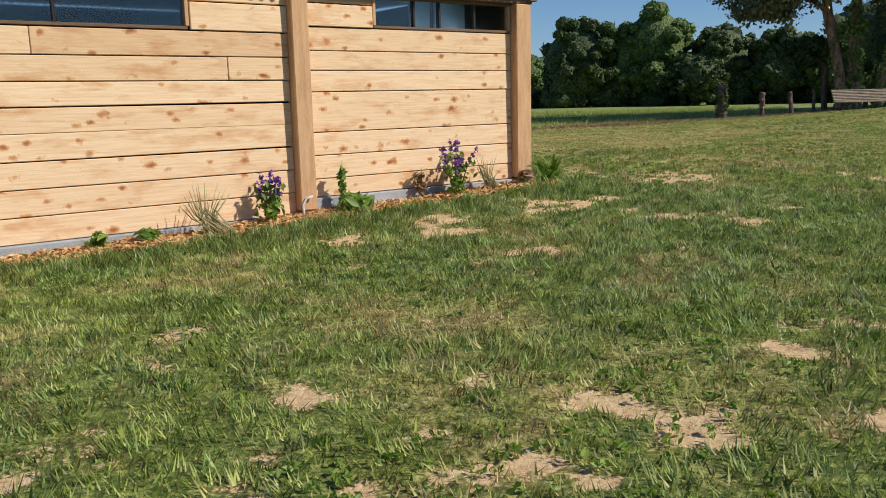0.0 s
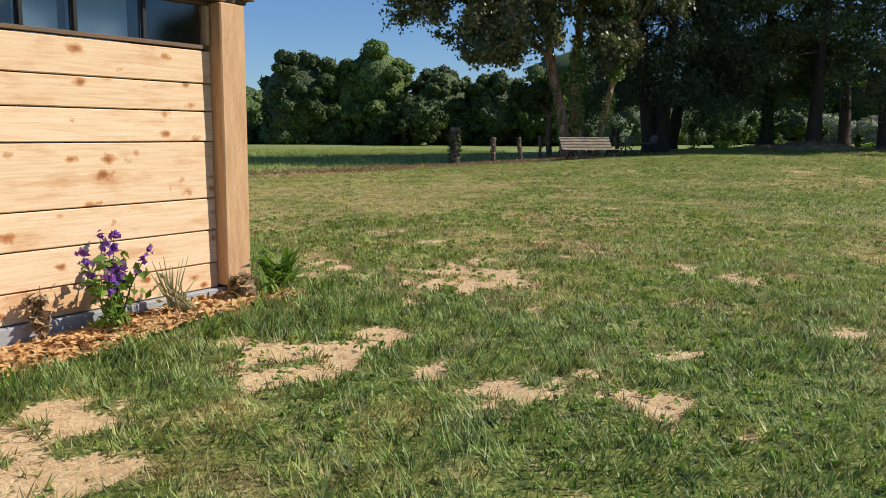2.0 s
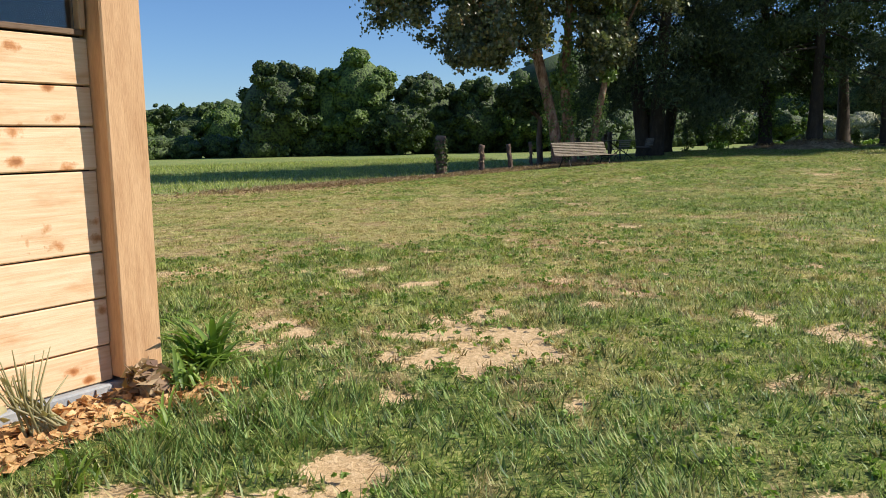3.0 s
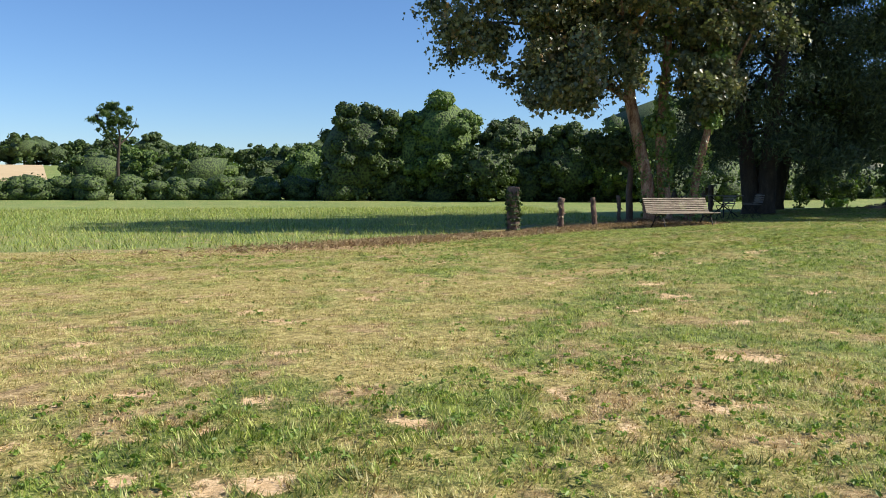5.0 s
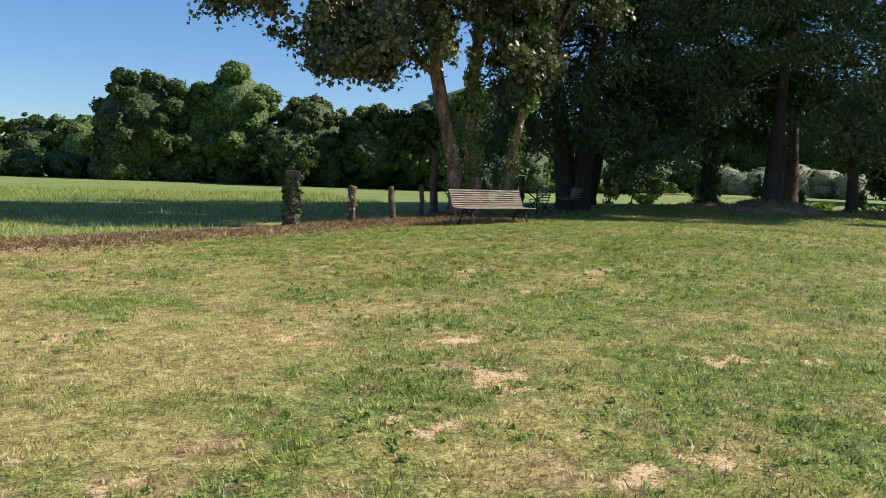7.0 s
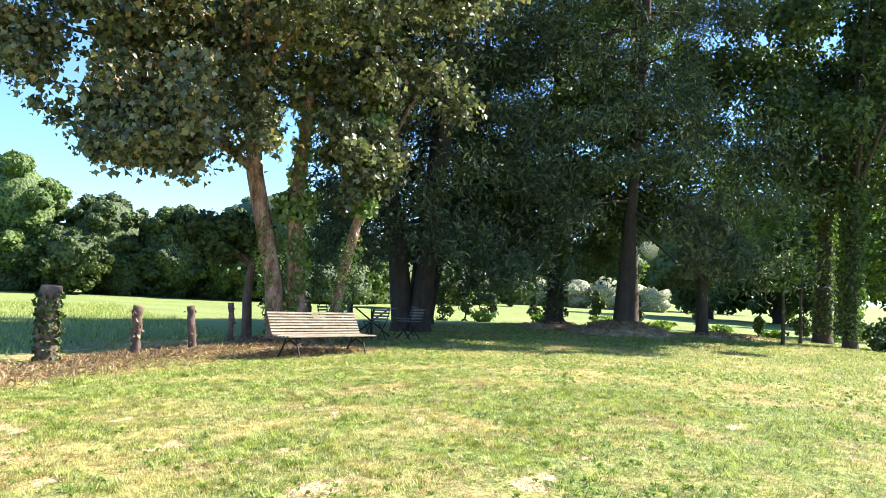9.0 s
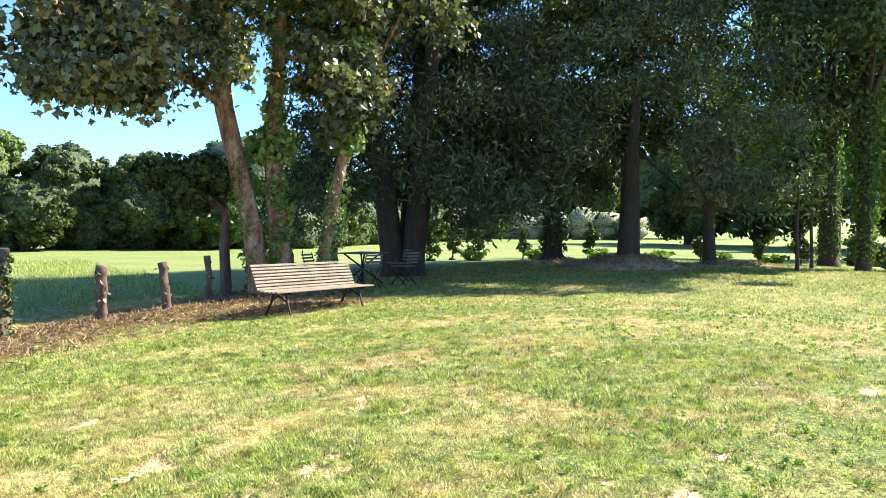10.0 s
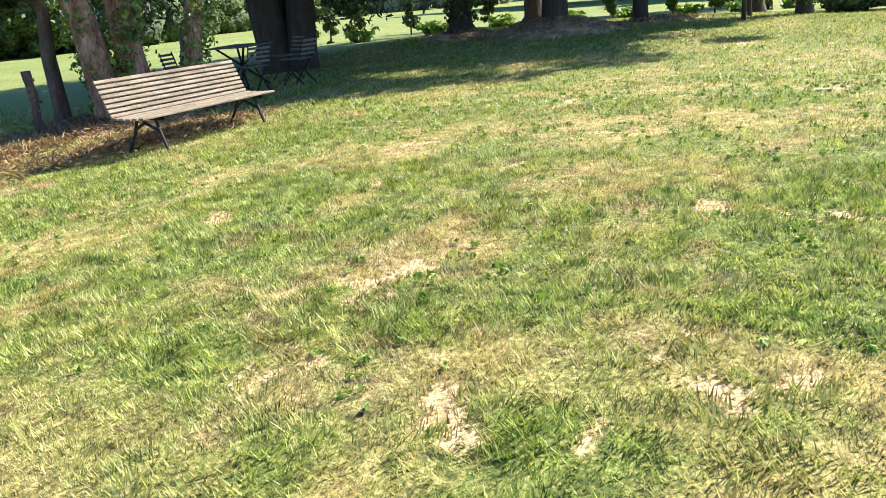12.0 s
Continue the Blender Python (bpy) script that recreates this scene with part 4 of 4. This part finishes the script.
def build_sycamore():
    bx, by = 18.15, 30.0
    z0 = float(gz(bx, by))
    r = np.random.default_rng(21)
    paths = [
        ([(-.15, .1, -.1), (-.2, .1, .35), (-.30, .2, 1.4), (-.75, .5, 3.7), (-.9, .6, 5.4), (-.8, .7, 7.5), (-.6, .8, 10)], [.34, .24, .195, .17, .15, .11, .05]),
        ([(.15, -.1, -.1), (.13, -.15, .4), (.08, -.1, 1.3), (0, 0, 3), (.2, 0, 5), (.3, .1, 8), (.2, .2, 11)], [.30, .22, .185, .165, .13, .1, .04]),
        ([(.7, -.55, -.1), (.75, -.6, .4), (.9, -.7, 1.6), (1.15, -.9, 3.2), (1.35, -1.05, 6), (1.4, -1.1, 9), (1.3, -1, 11)], [.19, .14, .12, .105, .09, .07, .03])]
    tips = [(-3.8, -.6, 4.2), (-6.2, 1, 5.8), (-3.6, -1.6, 6.8), (-2.6, 2.5, 6.2), (-1.2, -3, 7), (1.5, -3, 7.5), (2.6, -1.2, 6.2), (3, 1.5, 8), (-4.4, 0, 8), (-2, 1, 10), (1, -1.5, 10), (0.5, 3, 8.5), (-7.0, -.6, 7.2), (-3, -3, 9)]
    for i, tp in enumerate(tips):
        src = paths[0][0][3 + i % 3] if tp[0] < 0 else paths[2][0][3 + i % 3]
        paths.append(branch(src, tp, 0.075, 0.5, 6, i))
    t = grown((bx, by, z0), paths, M_BARK, "sycamore_tree", "large three-stemmed sycamore with ivy-clad trunks and dense leaves", seed=3)
    c, s = [], []
    for tp in tips:
        cc, ss = lobes(r, 9, tp, (1.3, 1.3, 1.0), 0.62)
        c.append(cc), s.append(ss)
    cc, ss = lobes(r, 80, (-1.0, 0, 9.2), (6.0, 4.4, 3.2), 0.85)
    c.append(cc), s.append(ss)
    cc, ss = lobes(r, 44, (-0.7, 0.1, 6.6), (1.7, 1.4, 2.3), 0.42)
    c.append(cc), s.append(ss)
    cc, ss = lobes(r, 26, (-3.9, -0.7, 3.75), (1.7, 1.3, 0.5), 0.36)
    c.append(cc), s.append(ss)
    cc, ss = lobes(r, 56, (-3.8, 0.2, 6.0), (3.2, 2.4, 1.5), 0.50)
    c.append(cc), s.append(ss)
    cc, ss = lobes(r, 52, (-3.5, -0.4, 4.5), (2.5, 1.8, 1.0), 0.45)
    c.append(cc), s.append(ss)
    crown("leaves", np.concatenate(c), np.concatenate(s), 88000, 0.112, L_SYC, t, 4, shell=0.15, droop=0.5, star=True)
    c, s = [], []
    for k, (pts, rad) in enumerate(paths[:3]):
        for j in range(2, 7):
            for f in (0, .33, .66):
                p = Vector(pts[j - 1]).lerp(Vector(pts[j]), f)
                if p.z > (4.4, 2.6, 2.8)[k]:
                    c.append(tuple(p))
                    q = 0.26 + 0.26 * r.random()
                    s.append((q, q, 0.45))
    crown("ivy", c, s, 10000, 0.12, L_IVY, t, 5, shell=0.3, droop=0.6)
    cc, ss = lobes(r, 50, (1.15, -0.8, 4.7), (1.15, 1.0, 1.9), 0.34)
    crown("leaves", cc, ss, 17000, 0.115, L_SYC, t, 15, shell=0.2, droop=0.6, star=True)
    c = [tuple(Vector(pts[0]).lerp(Vector(pts[3]), f)) for pts, _ in paths[:3] for f in (0.1, 0.25, 0.4, 0.55, .7)]
    crown("ivy", c, [(0.27, 0.27, 0.35)] * len(c), 3000, 0.06, L_IVY, t, 6, shell=0.75)
    crown("ivy", [(-.05, -.2, 1.0), (0, -.2, .4), (.1, -.3, 1.6), (.0, -.2, 2.2)], [(0.2, 0.2, 0.5)] * 4, 700, 0.08, L_IVY, t, 7, shell=0.5)


build_sycamore()


def build_round_tree(name, base, trunk_h, trunk_r, centre, spread, n_lobes, lobe, leaves, leaf, bark, mat, label, seed, group="", category="tree", shell=0.45, core=None, lean=(0, 0), upright=False, level=2):
    """A tree on a tapering trunk with limbs and a crown of clumps."""
    r = np.random.default_rng(seed)
    top = Vector((centre[0] * .6 + lean[0], centre[1] * .6 + lean[1], centre[2]))
    paths = [([(0, 0, -.15), (0.02, 0, .25), (0.0, 0.03, trunk_h * .6), ((0.02, -0.02, trunk_h) if upright else (top.x * .6, top.y * .6, trunk_h)), tuple(top)],
              [trunk_r * 1.5, trunk_r * 1.05, trunk_r * .9, trunk_r * .8, trunk_r * .3])]
    c, s = lobes(r, n_lobes, centre, spread, lobe)
    for i in range(min(7, n_lobes) if trunk_r > 0.06 else 0):
        paths.append(branch(paths[0][0][3], c[i], trunk_r * .35, spread[0] * .12, 4, seed + i))
    t = grown(base, paths, bark, name, label, category, group, seed, 9)
    crown("leaves", c, s, leaves, leaf, mat, t, seed, shell=shell)
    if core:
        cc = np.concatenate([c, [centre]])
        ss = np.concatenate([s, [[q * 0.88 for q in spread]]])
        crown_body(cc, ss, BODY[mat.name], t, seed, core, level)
    return t


# pollard behind the bench
build_round_tree("pollard_tree", at(17.75, 31.0), 1.7, 0.11, (-0.45, 0.45, 2.32), (0.95, 0.8, 0.55), 34, 0.30, 9000, 0.09, M_STUMP, L_OAK,
                 "small pollarded tree with a dark spreading crown", 31, core=0.6, upright=True)

# dark conifers
def build_conifer(base, height, radius, stems, seed, label, low=2.6, leaves=26000, name="conifer_tree", mat=L_FIR, bare_to=0.0):
    r = np.random.default_rng(seed)
    paths = []
    for k in range(stems):
        a = 2.4 * k + seed
        dx, dy = math.cos(a), math.sin(a)
        sp = 0.35 if stems > 1 else 0.0
        o = 1.6 if stems > 1 else 0.3
        paths.append(([(dx * sp, dy * sp, -.2), (dx * sp, dy * sp, .3), (dx * (sp + o * .25), dy * (sp + o * .25), height * .2), (dx * (sp + o), dy * (sp + o), height * .55), (dx * (sp + o), dy * (sp + o), height)],
                      [.66 if stems == 1 else .38, .30 if stems == 1 else .30, .18 if stems == 1 else .22, .13, .04]))
    n = 120
    c, s = [], []
    for k in range(n):
        f = (k + 0.5) / n
        z = low + (height - low) * f
        rad = radius * (1 - f) ** 0.6 * (0.55 + 0.6 * r.random())
        a = k * 2.399
        p = (math.cos(a) * rad * .75, math.sin(a) * rad * .75, z - rad * 0.12 + r.normal() * 0.5)
        c.append(p)
        q = r.random(3)
        s.append((max(rad * .30, .4) * (0.7 + 0.7 * q[0]), max(rad * .30, .4) * (0.7 + 0.7 * q[1]), 0.45 + 0.75 * q[2]))
        if k % 2 == 0:
            paths.append(branch((0, 0, z + .3), p, 0.05, 0.15, 3, k))
    t = grown(base, paths, M_BARKDARK, name, label, "tree", "tall dark trees at the lawn end", seed, 9)
    crown("needles", c, s, int(leaves * 2.9), 0.10, mat, t, seed, shell=0.1, droop=0.6, long=1.7, wide=0.24 if mat == L_FIR else 0.4)
    return t


build_conifer(at(23.3, 31.4), 15, 4.3, 4, 2, "many-stemmed dark conifer with a broad shaded base", 2.0, 20000)
build_conifer(at(28.4, 28.0), 17, 5.2, 1, 5, "tall dark spruce on a mound of roots and litter", 3.0, 21000)
build_conifer(at(28.6, 30.6), 16, 4.5, 1, 8, "tall slim dark tree with ivy on its trunk", 3.4, 15000, mat=L_OAK)
build_conifer(at(25.8, 34.0), 14, 4.2, 2, 12, "dark conifer behind the garden table", 2.4, 13000)
build_conifer(at(34.5, 31.5), 17, 4.8, 1, 15, "tall shaded tree beside the back meadow", 4.2, 11000, mat=L_WOOD)
# sapling with pale drooping leaves
build_round_tree("sapling", at(31.0, 26.9), 2.4, 0.17, (0.0, 0, 2.9), (0.7, 0.7, 1.3), 18, 0.34, 2600, 0.22, M_BARKDARK, L_PALE,
                 "ivy-clad young tree with pale drooping leaves", 41)
build_round_tree("shade_tree", at(33.9, 23.6), 4.5, 0.2, (0, 0, 8.8), (4.0, 4.0, 5.0), 42, 0.9, 22000, 0.14, M_BARKDARK, L_OAK,
                 "tall broadleaf tree with sunlit leaf edges", 43, "tall dark trees at the lawn end")
build_round_tree("shade_tree", at(37.2, 25.6), 5, 0.3, (0, 0, 9.5), (4.2, 4.2, 4.4), 42, 0.9, 22000, 0.14, M_BARKDARK, L_OAK,
                 "tall broadleaf tree beside the back meadow", 46, "tall dark trees at the lawn end")
build_round_tree("shade_tree", at(52, 30), 4.5, 0.35, (0, 0, 8.5), (5.5, 5.5, 6.0), 60, 1.3, 18000, 0.22, M_BARKDARK, L_WOOD,
                 "tall broadleaf tree behind the sapling", 45, "tall dark trees at the lawn end")

build_round_tree("sapling", at(30.9, 24.4), 2.0, 0.05, (0.0, 0, 2.5), (0.55, 0.55, 1.1), 14, 0.22, 1500, 0.13, M_BARKDARK, L_ASH,
                 "slim sapling with sunlit yellow-green leaves", 47)
build_round_tree("sapling", at(33.2, 24.8), 2.2, 0.05, (0.2, 0, 2.9), (0.8, 0.5, 0.7), 12, 0.22, 1300, 0.13, M_BARKDARK, L_ASH,
                 "slim sapling with sunlit yellow-green leaves", 48)
for i, (ix, iy) in enumerate(((33.9, 23.6), (37.2, 25.6), (28.6, 30.6))):
    t = thing("climbing_ivy", at(ix, iy), "dark ivy climbing a tall shaded trunk", "ivy")
    c = [(0.0, 0.0, 0.5 + 0.35 * k) for k in range(14)]
    crown("leaves", c, [(0.42, 0.42, 0.3)] * 14, 3200, 0.09, L_WOOD, t, 500 + i, shell=0.6, droop=0.6)
for i, (ux, uy, us) in enumerate(((35.5, 22.6, 0.9), (37.0, 21.5, 1.1), (38.5, 20.6, 0.9), (36.3, 20.4, 0.8), (40.5, 19.5, 1.3), (42.5, 22.5, 1.4), (46, 21, 1.6))):
    t = thing("undergrowth", at(ux, uy), "dark leafy undergrowth beneath the tall trees", "bush")
    c, q = lobes(np.random.default_rng(520 + i), 16, (0, 0, us * .55), (us * 1.2, us * 1.2, us * .6), us * .34)
    crown("leaves", c, q, 2600, 0.11, (L_OAK, L_ASH)[i % 3 == 1], t, 520 + i, shell=0.6)
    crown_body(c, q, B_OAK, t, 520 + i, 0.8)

# young bushes along the fence line
bush_spots = [(33.2, 38.6, .50), (34.6, 38.6, .58), (35.6, 36.9, .5), (35.4, 33.6, .55), (37.0, 32.6, .4), (36.7, 29.8, .4), (30.8, 37.6, .75), (40.5, 27.6, .6), (42.0, 26.2, .55), (39.0, 28.6, .35)]
for i, (x, y, s) in enumerate(bush_spots):
    s *= 1.25
    t = thing("hedging_bush", at(x, y), "young dark green bush planted along the meadow edge", "bush", "row of young bushes")
    limbs("stem", [([(0, 0, -.05), (0.03, 0, s * .6), (0, 0.02, s * 1.6)], [.03, .025, .01])], M_BARKDARK, t, 6)
    c, q = lobes(np.random.default_rng(60 + i), 12, (0, 0, s * .95), (s * .38, s * .38, s * .95), s * .26)
    crown("leaves", c, q, 900, 0.10, L_OAK, t, 60 + i, shell=0.2)

for i in range(9):
    wx, wy = 30.5 + i * 1.9, 35.2 - i * 1.35
    plant("rough_weeds", at(wx, wy), 0.42, 0.6, "rough green weeds along the meadow fence line", "plant", 14, 260, 0.14, L_WEED, None, 80 + i)

# litter mounds round the tree feet and along the stumps
def litter(name, cx, cy, rx, ry, up, n, label, seed, angle=0.0, mats=(M_LITTER, L_BROWN)):
    t = thing(name, (0, 0, 0), label, "leaf litter", kind="stuff")
    r = np.random.default_rng(seed)
    V, F = [], []
    R, A = 7, 28
    ca, sa = math.cos(angle), math.sin(angle)
    for i in range(R + 1):
        for k in range(A):
            f = i / R * (1 + 0.14 * math.sin(k * 2.3 + seed) * (i > 3))
            u, v = math.cos(2 * math.pi * k / A) * rx * f, math.sin(2 * math.pi * k / A) * ry * f
            x, y = cx + u * ca - v * sa, cy + u * sa + v * ca
            V.append((x, y, float(gz(x, y)) + up * (1 - (i / R) ** 2) - 0.01 + r.normal() * 0.008))
    for i in range(R):
        for k in range(A):
            a, b = i * A + k, i * A + (k + 1) % A
            F.append((a, a + A, b + A, b))
    mesh_object("litter_bed", V, F, mats[0], t, True)
    d = r.normal(size=(n, 2)) * 0.48
    x, y = cx + d[:, 0] * rx * ca - d[:, 1] * ry * sa, cy + d[:, 0] * rx * sa + d[:, 1] * ry * ca
    q = np.clip(1 - (d ** 2).sum(1), 0, 1)
    pts = np.stack([x, y, gz(x, y) + up * q + 0.03], 1)
    v, f = leaf_cloud(pts, np.full((n, 3), 0.03), n, 0.06, seed, droop=0, long=2.6, wide=0.13)
    fast_mesh("dead_leaves", v, f, mats[1], t)


litter("leaf_litter", 28.4, 28.0, 1.7, 1.5, 0.32, 1500, "brown leaf litter mound round the spruce foot", 1)
litter("leaf_litter", 28.6, 30.6, 1.1, 1.1, 0.15, 400, "dark litter round a shaded tree foot", 2)
litter("leaf_litter", 15.2, 29.5, 3.4, 0.8, 0.03, 7000, "dead brown brush strewn between the stumps", 3, 0.42)
litter("leaf_litter", 9.4, 26.1, 4.6, 1.0, 0.0, 9000, "dried cut brush along the meadow edge", 4, 0.38)
litter("leaf_litter", 16.9, 28.1, 1.7, 0.6, 0.04, 3000, "dry leaves and brush under the bench", 5, -0.1)
litter("leaf_litter", 18.2, 30.2, 1.6, 1.2, 0.12, 3000, "dry leaves round the sycamore trunks", 6)
litter("leaf_litter", 31.8, 26.6, 2.2, 0.7, 0.08, 700, "dry litter along the shaded lawn end", 7, -0.3)


# ---- far trees, hedges and woods ----
def far_tree(x, y, height, width, seed, mat, label, leaves=15000, leaf=0.5, base_z=None, category="tree"):
    height = height * 0.88
    z0 = float(gz(x, y)) if base_z is None else base_z
    return build_round_tree("broad_tree", (x, y, z0), height * .25, height * .035, (0, 0, height * .47), (width * .43, width * .38, height * .46), 150, height * .068,
                            leaves, leaf * 0.5, M_BARKDARK, mat, label, seed, "trees across the meadow", category, core=0.92, shell=0.85, level=2 if height > 6 else 1)


far_tree(20.2, 73, 9.6, 8.2, 101, L_OAK, "dark rounded oak across the meadow", 20000, 0.42)
far_tree(24.2, 72.0, 9.0, 6.0, 102, L_ASH, "lighter green rounded tree across the meadow", 14000, 0.40)
far_tree(26.3, 71, 10.6, 7.4, 103, L_ASH, "tallest light green tree across the meadow", 18000, 0.40)
far_tree(31.0, 69, 8.5, 7, 104, L_OAK, "dark green tree in the row across the meadow", 14000, 0.42)
far_tree(34.8, 66, 7.4, 6.5, 105, L_OAK, "dark green tree in the row across the meadow", 12000, 0.42)
far_tree(37.5, 63, 6.0, 6.5, 106, L_WOOD, "dark green tree in the row across the meadow", 12000, 0.42)
far_tree(27.5, 66, 5.2, 6, 107, L_OAK, "dark shrubby tree at the meadow edge", 7000, 0.4)
for i in range(9):
    far_tree(41 + i * 4.6, 66 + 3.0 * math.sin(i * 2.1) + i * 1.2, 3.9 + (i % 3) * 0.6, 7, 110 + i, (L_BRAMBLE, L_OAK, L_WOOD)[i % 3], "low tree in the meadow hedge", 6000, 0.42)


def hedge(x0, y0, x1, y1, height, depth, mat, label, seed, leaves=12000, leaf=0.35, z=None):
    t = thing("hedge", (0, 0, 0), label, "hedge")
    r = np.random.default_rng(seed)
    n = max(6, int(math.hypot(x1 - x0, y1 - y0) / (height * .55)))
    f = (np.arange(n) + r.random(n) * .6) / n
    x, y = x0 + (x1 - x0) * f + r.normal(size=n) * .3, y0 + (y1 - y0) * f + r.normal(size=n) * depth * .2
    zz = gz(x, y) if z is None else np.full(n, z)
    h = height * (0.75 + 0.35 * r.random(n))
    c = np.concatenate([np.stack([x, y, zz + h * k], 1) for k in (.25, .62)])
    s = np.concatenate([np.stack([0 * h + height * .55, 0 * h + depth * .6, h * .38], 1)] * 2)
    crown("leaves", c, s, leaves, leaf, mat, t, seed, shell=0.7)
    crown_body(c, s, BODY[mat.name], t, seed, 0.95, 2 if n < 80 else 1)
    return t


hedge(-45, 68, -8, 77, 1.75, 1.8, L_BRAMBLE, "clipped green field hedge", 201, 16000, 0.18)
hedge(-8, 78, 20, 76, 1.9, 2.2, L_BRAMBLE, "thick green field hedge", 202, 16000, 0.18)
hedge(84, 96, 104, 70, 4.0, 3, L_PALE, "pale flowering scrub behind the back meadow", 203, 12000, 0.3)
hedge(64, 20, 66, 6, 2.2, 3, L_PALE, "pale brambly scrub behind the back meadow", 204, 9000, 0.3)


def tree_bank(x0, y0, x1, y1, count, height, mats, label, seed, leaves=4500, leaf=0.7, z=0.5):
    """A line of trees of uneven height."""
    r = random.Random(seed)
    for i in range(count):
        f = (i + r.random() * .7) / count
        h = height * r.uniform(.75, 1.15)
        x, y = x0 + (x1 - x0) * f, y0 + (y1 - y0) * f + r.uniform(-3, 3)
        t = build_round_tree("wood_tree", at(x, y, -0.1), h * .25, h * .03, (0, 0, h * .42), (h * .5, h * .5, h * .38), 46, h * .10, leaves, leaf, M_BARKDARK, mats[i % len(mats)],
                             label, seed * 50 + i, "trees of the far woods", core=0.92, shell=0.8, level=1)


tree_bank(-1.5, 94, 22, 91, 8, 5.8, (L_BRAMBLE, L_ASH, L_OAK), "leafy tree rising behind the field hedge", 5, 4000, 0.22)
tree_bank(-40, 186, 48, 184, 28, 7.0, (L_OAK, L_BRAMBLE, L_OAK), "tree on the distant wooded ridge", 6, 1200, 0.5)
tree_bank(-95, 185, -38, 188, 14, 6.6, (L_OAK, L_BRAMBLE), "tree on the distant wooded ridge", 7, 1200, 0.5)
tree_bank(80, 125, 130, 66, 9, 17, (L_WOOD, L_OAK), "dark woodland tree closing the back meadow", 8, 4500, 0.45)
tree_bank(84, 52, 70, 0, 10, 15, (L_OAK, L_WOOD), "dark woodland tree closing the back meadow", 11, 4500, 0.4)
tree_bank(48, 12, 60, -12, 5, 14, (L_WOOD, L_OAK), "dark woodland tree at the side", 9, 6000, 0.35)

hedge(17, 74, 30, 69.5, 3.6, 3, L_OAK, "dark undergrowth below the trees across the meadow", 205, 9000, 0.26)
hedge(30, 69, 45, 62, 3.2, 3, L_OAK, "dark undergrowth below the trees across the meadow", 206, 9000, 0.26)
hedge(45, 64, 84, 82, 3.4, 3, L_BRAMBLE, "green undergrowth of the meadow hedge", 207, 14000, 0.3)

# tall bare-stemmed lone tree
t = grown((1.7, 84.9, .5), [([(0, 0, -.1), (0, 0, 3), (.2, 0, 5.2), (.0, 0, 7.6)], [.17, .13, .09, .03]), branch((.1, 0, 4), (-1.6, 0, 7), .08, .4, 5, 1), branch((.2, 0, 4.6), (1.6, .2, 6.9), .08, .3, 5, 2),
                             branch((.1, 0, 5), (-.8, .2, 7.3), .06, .3, 5, 3)], M_BARKDARK, "lone_tree", "thin-crowned tree with visible branches above the hedge", "tree")
c, s = lobes(np.random.default_rng(77), 80, (-.2, 0, 6.7), (2.0, 1.4, 1.5), .30)
crown("leaves", c, s, 6500, 0.12, L_BRAMBLE, t, 78, shell=0.1)

# stubble field rising beyond the hedge
bm = bmesh.new()
rows = [[bm.verts.new(at(-75 + (70 - k * 1.0) * i / 6, 104 + 9.5 * k, 0.06)) for i in range(7)] for k in range(9)]
for a, b in zip(rows, rows[1:]):
    for i in range(6):
        bm.faces.new((a[i], a[i + 1], b[i + 1], b[i]))
tagged(part("stubble_field", bm, M_OCHRE, None), "golden stubble field beyond the hedge", "field", kind="structure")

# overhead line pole
t = thing("utility_pole", at(-22, 150), "thin wooden utility pole across the fields", "pole")
limbs("pole", [([(0, 0, -1), (0, 0, 7.5)], [.14, .1])], M_STUMP, t, 8, 0)


def build_house(x, y, z, rz, w):
    t = thing("white_house", (x, y, z), "distant white house with a slate roof", "house", rz=rz)
    box("wall", (-w, -3, -3.3), (w, 3, 3.0), M_WHITE, t, 0.02)
    V = [(-w - .3, -3.4, 3.002), (w + .3, -3.4, 3.002), (w + .3, 3.4, 3.002), (-w - .3, 3.4, 3.002), (-w - .3, 0, 5.4), (w + .3, 0, 5.4)]
    mesh_object("roof", V, [(0, 1, 5, 4), (2, 3, 4, 5), (0, 4, 3), (1, 2, 5), (0, 3, 2, 1)], M_SLATE, t)
    for k in (-.6, 0, .6):
        box("window", (k * w - .5, -3.03, 1.0), (k * w + .5, -3.003, 2.2), M_DARK, t, 0)


build_house(97, 131, 3.2, -35, 5)
build_house(108, 128, 3.0, -30, 3)
